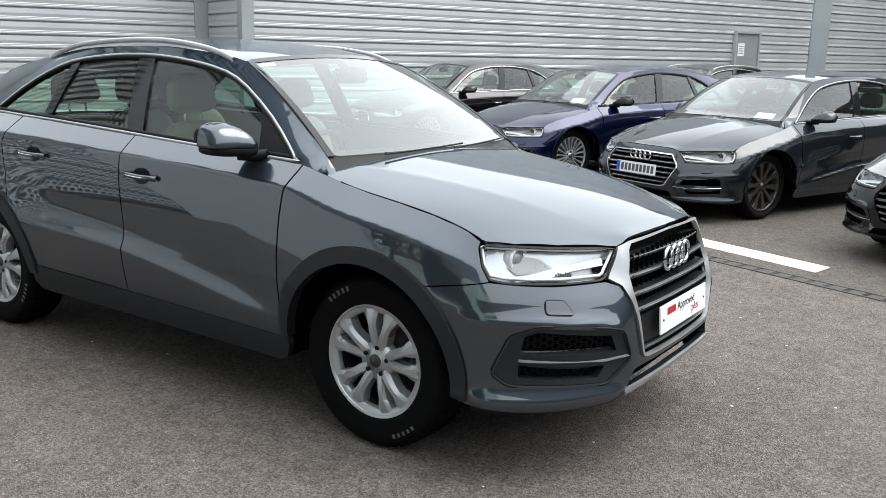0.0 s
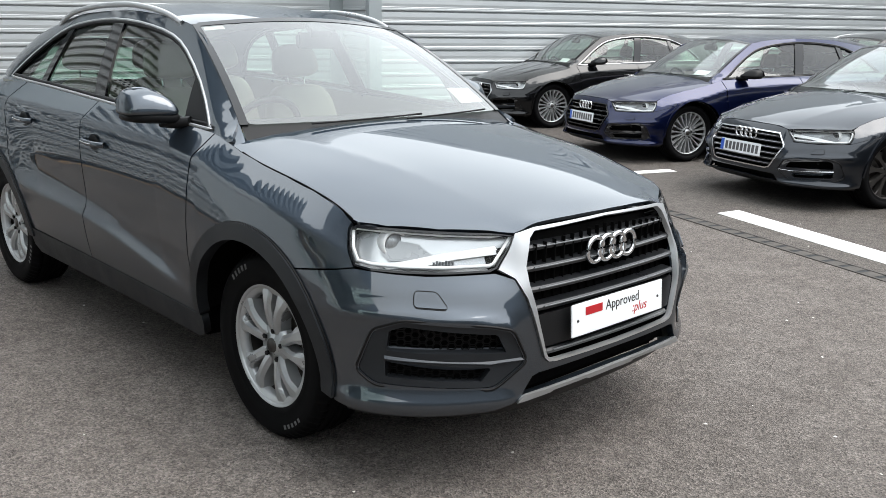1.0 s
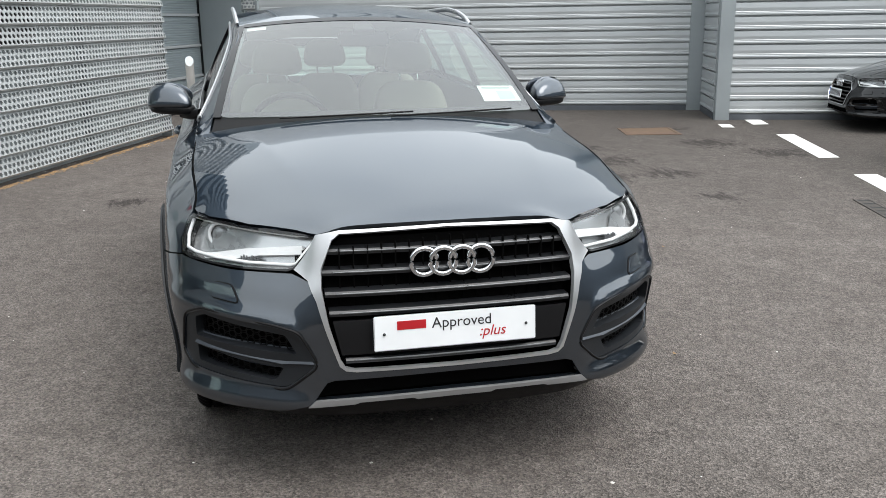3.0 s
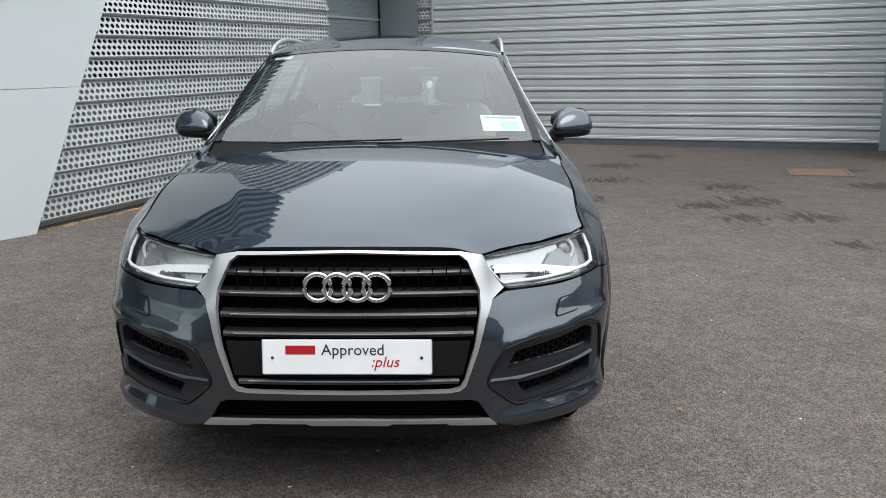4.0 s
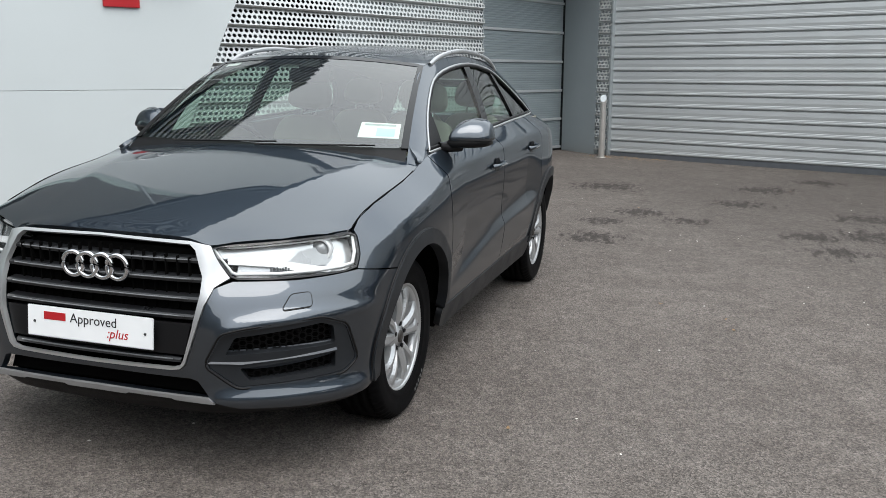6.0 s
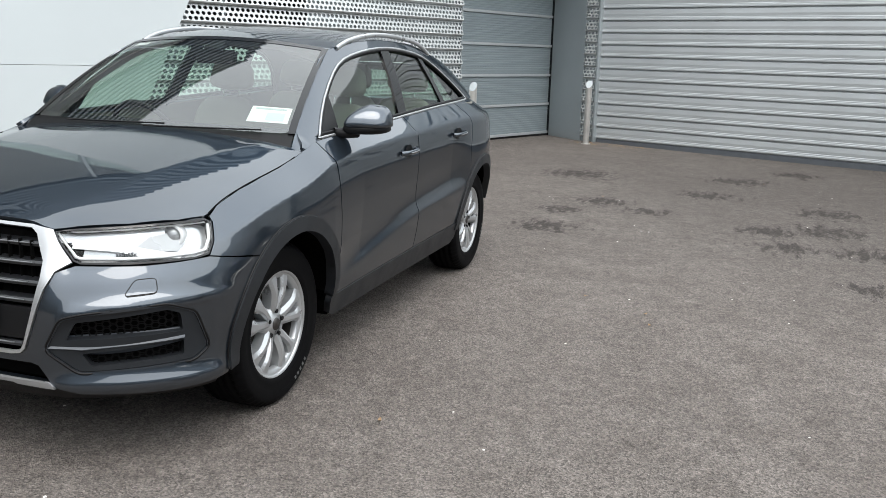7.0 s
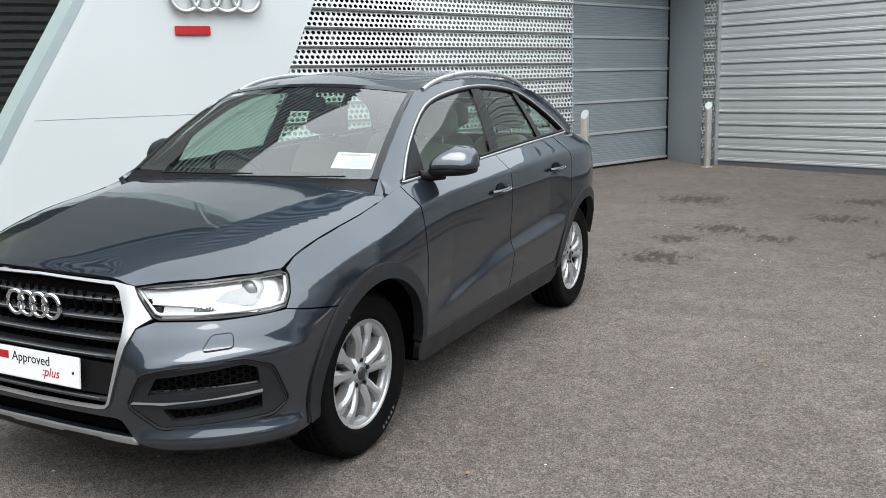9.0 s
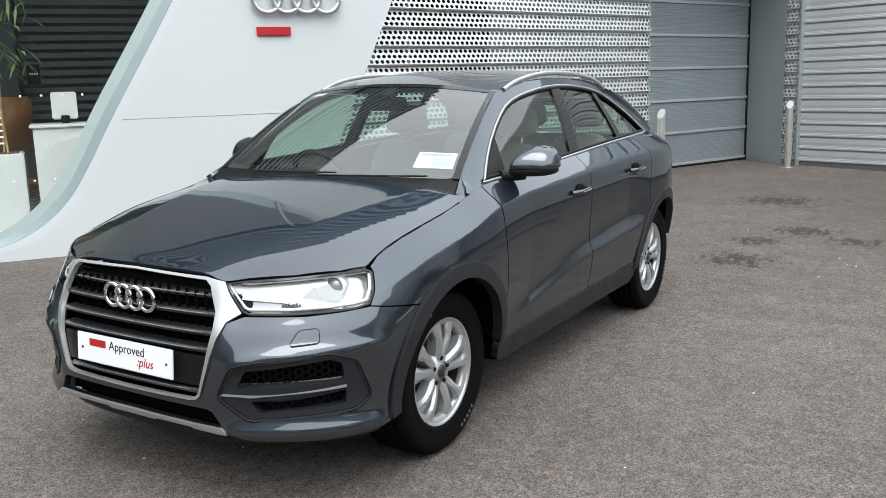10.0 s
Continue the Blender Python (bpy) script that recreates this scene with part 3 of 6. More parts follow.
def sign_panel():
    wall = tagged(new("wall_sign_panel"), "smooth white composite wall panel with a slanting edge", "wall", kind="structure")
    wall.matrix_basis = PANEL
    curve = window_curve(1)
    right = [(-0.455 * z, z) for z in (4.5, 1.2345)]
    top_curve = [p for p in curve if p[1] > 1.2345]
    low_curve = [p for p in curve if p[1] <= 1.2305]
    cut = float(np.interp(1.232, [p[1] for p in reversed(curve)], [p[0] for p in reversed(curve)]))
    part("upper_panel", sheet(right + [(cut, 1.2345)] + list(reversed(top_curve)), panel_place(), 0.3, thick=0.06, flip=True), M_PANEL, wall, smooth=False)
    part("lower_panel", sheet([(-0.455 * 1.2305, 1.2305), (0, 0.0), (9.0, 0.0)] + list(reversed(low_curve)) + [(cut, 1.2305)], panel_place(), 0.3, thick=0.06, flip=True), M_PANEL, wall, smooth=False)
    glassy = window_curve(0)
    verts, faces = [], []
    n = len(curve)
    k_mid = window_curve(0.42)
    lip = [(a + 0.02, z + 0.012) for a, z in glassy]
    inner = [(a + 0.105, z + 0.05) for a, z in glassy]
    for off, line in ((0.0, curve), (-0.004, k_mid), (-0.06, k_mid), (-0.085, lip), (-0.085, inner)):
        verts += [(a, off, z) for a, z in line]
    def ribbon(r):
        return [(r * n + i, r * n + i + 1, (r + 1) * n + i + 1, (r + 1) * n + i) for i in range(n - 1)]
    part("bevelled_reveal", (verts, ribbon(0)), M_PANEL, wall, smooth=False)
    part("window_frame", (verts, ribbon(1) + ribbon(2)), M_EDGEGREY, wall, "grey-green aluminium window frame", smooth=False)
    part("frosted_edge", (verts, ribbon(3)), M_FRIT, wall, "frosted pale green edge of the glass", smooth=False)
    pane = part("shop_window", sheet(inner + [(9.0, 4.5)], panel_place(-0.089), 0.5, flip=True), M_SHOPGLASS, wall, "curved-edged clear shop window pane")
    pane.visible_shadow = False
    # dark louvred storey above: unseen, added to give the bonnet a dark reflection
    edge = [(-2.05, 4.5), (-2.3, 5.0), (0.0, 7.6), (9.0, 7.6), (9.0, 4.5)]
    upper = part("unseen_upper_wall", sheet(edge, panel_place(-0.02), 0.5, thick=0.2, flip=True), M_UPPER, wall, smooth=False)
    for i in range(15):
        z = 4.56 + i * 0.205
        a0 = -0.455 * z if z < 5.0 else -2.3 + (z - 5.0) / 1.13
        part("louvre", box(a0, 9.0, -0.02, 0.05, z, z + 0.11, 0.006), M_UPPERLINE, upper)
    return wall


sign_panel()

# ---- cars ----
PLAN = [(0.905, 0), (0.902, 0.2), (0.887, 0.40), (0.855, 0.49), (0.775, 0.64), (0.665, 0.765), (0.55, 0.84), (0.42, 0.877), (0.2, 0.895), (0, 0.90), (-0.3, 0.888), (-0.6, 0.878), (-1.4, 0.88), (-2.2, 0.888), (-2.6, 0.893), (-2.85, 0.856), (-3.05, 0.795), (-3.25, 0.68), (-3.40, 0.45), (-3.46, 0)]
_c = np.array(spline([(x, -y) for x, y in PLAN[3:0:-1]] + PLAN, 24))
_w = np.exp(-0.5 * (np.arange(-14, 15) / 7.0) ** 2)
_c = np.stack([np.convolve(np.pad(q, 14, mode="reflect", reflect_type="odd"), _w / _w.sum(), "valid") for q in _c.T], 1)
_c = _c[72:]
_c[0, 1] = 0.0
_s = np.concatenate([[0], np.cumsum(np.linalg.norm(np.diff(_c, axis=0), axis=1))])
_t = np.gradient(_c, _s, axis=0)
_n = np.stack([-_t[:, 1], _t[:, 0]], 1) * -1
_n /= np.linalg.norm(_n, axis=1)[:, None]
_n[0] = (1.0, 0.0)


def s_y(y):
    """Way along the plan's outline, from the nose, to a place y beside the middle at the front."""
    k = int(np.argmax(_c[:, 0] < 0.3))
    return math.copysign(float(np.interp(abs(y), _c[:k, 1], _s[:k])), y)


def s_x(x):
    """Way along the plan's outline to the place x along the flank."""
    k0, k1 = int(np.argmax(_c[:, 0] < 0.86)), len(_c)
    return float(np.interp(-x, -_c[k0:k1, 0], _s[k0:k1]))


def s_at(x, y):
    return float(_s[np.argmin(np.hypot(_c[:, 0] - x, _c[:, 1] - y))])


# how far the skin lies inside the plan's outline: rows along the nose and corner, columns by height
Z_COL = [0.2, 0.255, 0.285, 0.315, 0.36, 0.42, 0.56, 0.65, 0.73, 0.83, 0.88, 0.95]
S_ROW = [0, s_y(0.4), s_at(0.85, 0.5), s_at(0.665, 0.765), s_at(0.55, 0.84), s_at(0.42, 0.877)]
INSET = [
    [0.10, 0.045, 0.025, 0.015, 0.006, 0.0, 0.004, 0.02, 0.042, 0.074, 0.105, 0.17],
    [0.10, 0.04, 0.018, 0.006, 0.004, 0.0, 0.004, 0.022, 0.05, 0.088, 0.115, 0.18],
    [0.10, 0.03, 0.0, -0.010, 0.008, 0.010, 0.0, 0.028, 0.07, 0.11, 0.14, 0.20],
    [0.10, 0.03, 0.0, -0.010, 0.010, 0.013, 0.0, 0.02, 0.056, 0.104, 0.13, 0.18],
    [0.09, 0.03, 0.004, -0.006, 0.012, 0.014, 0.0, 0.008, 0.038, 0.085, 0.11, 0.16],
    [0.08, 0.04, 0.016, 0.004, 0.016, 0.014, 0.0, 0.004, 0.02, 0.07, 0.10, 0.15],
]


_zg = np.linspace(0.2, 0.95, 90)
_rows = [[lerp_table(Z_COL, r, z) for z in _zg] for r in INSET]
_sg = np.linspace(0, S_ROW[-1], 120)
_grid = np.array([[lerp_table(S_ROW, [r[j] for r in _rows], s) for j in range(len(_zg))] for s in _sg])


def nose_inset(s, z):
    fz = min(max((z - 0.2) / 0.75, 0), 1) * (len(_zg) - 1)
    fs = min(max(s / S_ROW[-1], 0), 1) * (len(_sg) - 1)
    i, j = min(int(fs), len(_sg) - 2), min(int(fz), len(_zg) - 2)
    u, v = fs - i, fz - j
    return float((_grid[i, j] * (1 - u) + _grid[i + 1, j] * u) * (1 - v) + (_grid[i, j + 1] * (1 - u) + _grid[i + 1, j + 1] * u) * v)


def shut(x):
    """Height of the line where the flank meets bonnet and windows."""
    return lerp_table([-3.5, -2.8, -1.5, -0.45, -0.36, -0.19, 0.2, 0.48, 0.53], [1.13, 1.14, 1.10, 1.057, 1.045, 0.998, 0.938, 0.860, 0.84], x)


def flank_inset(x, z):
    d = shut(x) - z
    over = (0.084 - d) / 0.004
    over = 0.004 * (over if over > 30 else math.log1p(math.exp(over)))
    up = 1.12 * over + lerp_table([-0.1, 0.0, 0.084, 0.14, 0.22, 0.32], [0.03, 0.024, 0.022, 0.013, 0.004, 0.0], d)
    if x < -1.4:
        up += 0.05 * min(1, max(0, (-1.4 - x) / 1.6)) * min(1, max(0, 1 - d / 0.12))
    low = lerp_table([0.2, 0.34, 0.45, 0.6], [0.085, 0.045, 0.02, 0.0], z)
    ridge = lerp_table([-2.15, -1.4, -0.5], [0.64, 0.587, 0.44], x)
    w = min(1, max(0, (-0.35 - x) / 0.35)) * min(1, max(0, (x + 2.3) / 0.3))
    q = z - ridge
    q = 0.007 * math.log1p(math.exp(min(80.0, q / 0.007)))
    low += w * 0.055 * (1 - math.exp(-q / 0.06)) * math.exp(-q / 0.2)
    return up + low


BROW_S = [s_y(0.44), s_y(0.50), s_at(0.60, 0.81), s_x(0.40)]


def body_point(s, z):
    a = abs(s)
    x, y = float(np.interp(a, _s, _c[:, 0])), float(np.interp(a, _s, _c[:, 1]))
    nx, ny = float(np.interp(a, _s, _n[:, 0])), float(np.interp(a, _s, _n[:, 1]))
    nose = nose_inset(a, z) - 0.011 * lerp_table(BROW_S, [0, 1, 1, 0], a) * math.exp(-(((z - lerp_table(BROW_S, [0.50, 0.565, 0.603, 0.60], a)) / 0.026) ** 2))
    w = min(1, max(0, (0.56 - x) / 0.3)) if y > 0.5 else 0
    w = w * w * (3 - 2 * w)
    d = nose * (1 - w) + (flank_inset(x, z) * w if w else 0)
    if x < -3.0:
        d += 0.10 * max(0, z - 0.9)
    return x - nx * d, math.copysign(y - ny * d, s if s else 1), z


# upper body
def roof_mid(x):
    return lerp_table([-3.15, -2.78, -2.35, -2.0, -1.5, -1.2, -0.87], [1.38, 1.46, 1.525, 1.546, 1.55, 1.53, 1.478], x)


def roof_edge(x):
    """Half width and height of the roof's edge."""
    xs = [-3.30, -2.92, -2.44, -2.0, -1.5, -1.15, -0.915, -0.325]
    return lerp_table(xs, [0.56, 0.505, 0.525, 0.548, 0.57, 0.567, 0.56, 0.70], x), lerp_table(xs, [1.12, 1.335, 1.43, 1.485, 1.498, 1.477, 1.441, 1.083], x)


def cabin_y(x, z):
    """Half width of the cabin's side."""
    p = body_point(s_x(max(x, -3.3)), shut(x))
    yb, zb = p[1], shut(x)
    ye, ze = roof_edge(x)
    f = (z - zb) / max(ze - zb, 0.03)
    return yb + (ye - yb) * f + 0.05 * max(0, f) * max(0, 1 - f)


def screen_point(a, b):
    """The windscreen: a across from -1 to 1, b upwards from 0 to 1."""
    k = 1 - a * a
    base = np.array((-0.325 + 0.10 * k, 0.70 * a, 1.083 + 0.006 * k))
    top = np.array((-0.915 + 0.05 * k, 0.56 * a, 1.441 + 0.037 * k))
    return tuple(base + (top - base) * b + np.array((0.5, 0, 0.86)) * 0.022 * 4 * b * (1 - b))


LAMP_TOP = [(s_y(0.436), 0.826), (s_y(0.52), 0.836), (s_at(0.74, 0.68), 0.845), (s_at(0.60, 0.81), 0.853), (s_x(0.49), 0.855)]


def bonnet_edge():
    """The bonnet's outline on one side, from the cowl forwards to the middle of the nose."""
    out = [body_point(s_x(x), shut(x)) for x in (-0.33, -0.27, -0.19, -0.1, 0.0, 0.1, 0.2, 0.3, 0.4, 0.46)]
    out += [body_point(s, z + 0.006) for s, z in reversed(LAMP_TOP)]
    out += [body_point(s_y(y), z) for y, z in ((0.39, 0.845), (0.345, 0.857), (0.28, 0.861), (0.15, 0.863), (0.0, 0.864))]
    return [(x, max(0.0, y - 0.003), z) for x, y, z in out]


_e = np.array(sorted(bonnet_edge()))
_em = _e.copy()
for k in range(len(_em) - 1, 0, -1):
    if _em[k, 0] - _em[k - 1, 0] < 1e-4:
        _em[k - 1, 0] = _em[k, 0] - 1e-4


_ex = np.linspace(_em[0, 0], _em[-1, 0], 400)
_gw = np.exp(-0.5 * (np.arange(-24, 25) / 10.0) ** 2)
_ey = np.interp(_ex, _em[:, 0], _em[:, 1])
_ez = np.interp(_ex, _em[:, 0], _em[:, 2])
_ey[:360] = np.convolve(np.pad(_ey, 24, mode="reflect", reflect_type="odd"), _gw / _gw.sum(), "valid")[:360]
_ez[:380] = np.convolve(np.pad(_ez, 24, mode="reflect", reflect_type="odd"), _gw / _gw.sum(), "valid")[:380]


MID_X = [-0.4, -0.1, 0.2, 0.5, 0.68, 0.77, 0.835]
MID_Z = [1.103, 1.064, 1.014, 0.955, 0.912, 0.888, 0.868]
POWERS = [(i, j) for i in range(5) for j in range(4) if i + 2 * j <= 7]


def bonnet_terms(x, y):
    return np.array([x**i * (y * y) ** j for i, j in POWERS])


def bonnet_fit():
    """A smooth crown through the bonnet's outline and its middle line."""
    ring = np.array(bonnet_edge())
    pts = [tuple(p) for p in ring] + [tuple(p * (1 - f) + q * f) for p, q in zip(ring, ring[1:]) for f in (0.33, 0.67)]
    rows = [(bonnet_terms(x, y), z, 4.0) for x, y, z in pts]
    rows += [(bonnet_terms(x, 0.0), lerp_table(MID_X, MID_Z, x), 2.0) for x in np.linspace(-0.4, 0.835, 40)]
    for x in np.linspace(-0.42, 0.66, 19):
        ye, ze = float(np.interp(x, _ex, _ey)), float(np.interp(x, _ex, _ez))
        for q in (0.2, 0.4, 0.55, 0.7, 0.85):
            rows.append((bonnet_terms(x, q * ye), ze + (lerp_table(MID_X, MID_Z, x) - ze) * (1 - q**2.5), 1.0))
    a = np.array([r * w for r, z, w in rows])
    return np.linalg.lstsq(a, np.array([z * w for r, z, w in rows]), rcond=1e-9)[0]


BONNET = bonnet_fit()
_r = np.array(bonnet_edge())
_rk = np.linspace(0, len(_r) - 1, 400)
_rim = np.stack([np.interp(_rk, np.arange(len(_r)), _r[:, k]) for k in range(3)], 1)
_off = np.array([z - float(BONNET @ bonnet_terms(x, y)) for x, y, z in _rim])
_off = np.convolve(np.pad(_off, 12, mode="edge"), np.ones(25) / 25, "valid")


def bonnet_z(x, y):
    fold = lerp_table([-0.3, 0.75], [0.60, 0.36], x)
    near = min(1, max(0, (0.74 - x) / 0.4)) * min(1, max(0, (x + 0.36) / 0.2))
    d = np.hypot(_rim[:, 0] - x, _rim[:, 1] - abs(y))
    w = np.exp((d.min() - d) / 0.012)
    lip = float((w * _off).sum() / w.sum()) * math.exp(-((float(d.min()) / 0.05) ** 2))
    return float(BONNET @ bonnet_terms(x, y)) + lip + 0.006 * math.exp(-math.sqrt((abs(y) - fold) ** 2 + 0.014**2) / 0.06) * near


def rounded(points, r=0.03, n=4):
    """A polygon with its corners rounded off."""
    p = [np.array(q, float) for q in points]
    out = []
    for i, b in enumerate(p):
        a, c = p[i - 1], p[(i + 1) % len(p)]
        da, dc = np.linalg.norm(a - b), np.linalg.norm(c - b)
        r1, r2 = min(r, da * 0.45), min(r, dc * 0.45)
        q0, q1 = b + (a - b) / da * r1, b + (c - b) / dc * r2
        for k in range(n + 1):
            t = k / n
            out.append(tuple((1 - t) ** 2 * q0 + 2 * t * (1 - t) * b + t * t * q1))
    return out


def shrunk(points, d):
    """A polygon drawn in by d (or out, where negative)."""
    p = [np.array(q, float) for q in points]
    area = sum(a[0] * b[1] - b[0] * a[1] for a, b in zip(p, p[1:] + p[:1]))
    sign = 1 if area > 0 else -1
    out = []
    for i, b in enumerate(p):
        t = p[(i + 1) % len(p)] - p[i - 1]
        t /= np.linalg.norm(t) + 1e-9
        out.append(tuple(b + sign * d * np.array((-t[1], t[0]))))
    return out


def wheel(parent_pose, radius, rim_r, material, spokes=10, width=0.225, marks=False, style=""):
    """A wheel with its axis along y, outer face towards +y."""
    w = new("wheel")
    h = width / 2
    prof = [(rim_r - 0.008, -h * 0.86), (rim_r + 0.02, -h * 0.95), (radius * 0.88, -h), (radius - 0.012, -h * 0.86), (radius, -h * 0.7)]
    for k in range(4):
        c = -0.55 + 0.365 * k
        prof += [(radius, h * (c - 0.05)), (radius - 0.009, h * (c - 0.035)), (radius - 0.009, h * (c + 0.035)), (radius, h * (c + 0.05))]
    prof += [(radius, h * 0.7), (radius - 0.012, h * 0.86), (radius * 0.93, h * 0.97), (radius * 0.9, h), (radius * 0.8, h * 1.0), (rim_r + 0.022, h * 0.95), (rim_r + 0.012, h * 0.97), (rim_r - 0.004, h * 0.86)]
    sides = 180
    tyre = lathe(prof, sides)
    k = len(prof)
    cut = [i for i, (r, a) in enumerate(prof) if r > radius - 0.02 and abs(a) > h * 0.5]
    for j in range(sides):
        for i in cut:
            if (j + (1 if prof[i][1] > 0 else 0)) % 3 == 0:
                x, y, z = tyre[0][j * k + i]
                f = 1 - 0.008 / radius
                tyre[0][j * k + i] = (x * f, y, z * f)
    part("tyre", tyre, M_RUBBER, w)
    part("barrel", lathe([(rim_r - 0.004, -h * 0.8), (rim_r - 0.012, -h * 0.6), (rim_r - 0.03, -h * 0.2), (rim_r - 0.03, h * 0.4), (rim_r - 0.02, h * 0.72)], 64), M_ALLOYDARK, w)
    part("rim", lathe([(rim_r - 0.016, h * 0.62), (rim_r - 0.012, h * 0.8), (rim_r - 0.004, h * 0.88), (rim_r + 0.004, h * 0.86), (rim_r + 0.004, h * 0.7)], 72), material, w)
    part("brake_disc", lathe([(0.0, -0.01), (0.15, -0.01), (0.15, -0.03), (0.0, -0.03)], 40), M_IRON, w)
    part("brake_caliper", moved(box(-0.05, 0.05, -0.05, 0.02, 0.105, 0.165, 0.012), Matrix.Rotation(radians(250), 4, "Y")), M_LAMPDARK, w, smooth=False)
    if style == "fan":
        part("rim_face", lathe([(rim_r - 0.034, h * 0.5), (rim_r - 0.034, h * 0.70), (rim_r - 0.028, h * 0.76), (rim_r - 0.010, h * 0.80)], 72), material, w)
        for k in range(10):
            a = 2 * math.pi * (k + (0.11 if k % 2 else -0.11)) / 10
            r0, r1, n = 0.05, rim_r - 0.02, 12
            verts, faces = [], []
            for i in range(n + 1):
                f = i / n
                r = r0 + (r1 - r0) * f
                half = float(np.interp(f, [0, 0.12, 0.55, 0.66, 0.82, 1.0], [0.026, 0.0195, 0.0185, 0.020, 0.030, 0.036]))
                y = h * (0.66 + 0.12 * f) + 0.010 * math.sin(math.pi * f)
                rise = 0.007 * (1 - f ** 4)
                lean = 0.006 * (1 if k % 2 else -1) * (1 - f)
                verts += [(-half, y - 0.05, r), (-half, y - 0.006, r), (-half * 0.45 + lean, y + rise, r), (half * 0.45 + lean, y + rise, r), (half, y - 0.006, r), (half, y - 0.05, r)]
            for i in range(n):
                for j in range(5):
                    faces.append((i * 6 + j, i * 6 + j + 1, i * 6 + j + 7, i * 6 + j + 6))
            part("spoke", moved((verts, faces), Matrix.Rotation(a, 4, "Y")), material, w, smooth=False)
        spokes = 0
    for k in range(spokes):
        a = 2 * math.pi * k / spokes
        r0, r1 = 0.045, rim_r - 0.012
        w0, w1 = (0.042, 0.082) if spokes <= 10 else (0.016, 0.03)
        w0 = w0 * 0.85
        y0, y1 = h * 0.70, h * 0.80
        verts, n = [], 9
        for i in range(n + 1):
            f = i / n
            r = r0 + (r1 - r0) * f
            half = w0 / 2 + (w1 - w0) / 2 * max(0.0, (f - 0.6) / 0.4) ** 1.2
            y = y0 + (y1 - y0) * f - 0.004 * math.sin(math.pi * f)
            verts += [(-half, y - 0.045, r), (-half, y - 0.004, r), (-half * 0.86, y + 0.003, r), (half * 0.86, y + 0.003, r), (half, y - 0.004, r), (half, y - 0.045, r)]
        faces = []
        for i in range(n):
            for j in range(5):
                faces.append((i * 6 + j, i * 6 + j + 1, i * 6 + j + 7, i * 6 + j + 6))
        part("spoke", moved((verts, faces), Matrix.Rotation(a, 4, "Y")), material, w, smooth=False)
    part("hub", lathe([(0.0, h * 0.74), (0.03, h * 0.75), (0.034, h * 0.7), (0.074, h * 0.68), (0.078, h * 0.3)], 32), material, w)
    part("hub_cap", lathe([(0.0, h * 0.81), (0.024, h * 0.80), (0.029, h * 0.72)], 24), M_ALLOYDARK, w)
    for k in range(5):
        a = 2 * math.pi * (k + 0.5) / 5
        b = lathe([(0.0, h * 0.78), (0.009, h * 0.78), (0.012, h * 0.6), (0.014, h * 0.6)], 6)
        part("bolt", moved(b, Matrix.Translation((0.054 * math.cos(a), 0, 0.054 * math.sin(a)))), M_TRIM, w, smooth=False)
    if marks:
        for k in range(22):
            if k % 11 < 5:
                a = radians(12 + (k % 11) * 5.0 + 180 * (k // 11))
                tall = 0.020 if k < 11 else 0.015
                b = box(-0.006, 0.006, h * 1.0 - 0.003, h * 1.0 + 0.0012, radius * 0.83, radius * 0.83 + tall, 0.0)
                part("sidewall_mark", moved(b, Matrix.Rotation(a, 4, "Y")), M_TYREMARK, w, smooth=False)
    w.matrix_basis = parent_pose
    return w


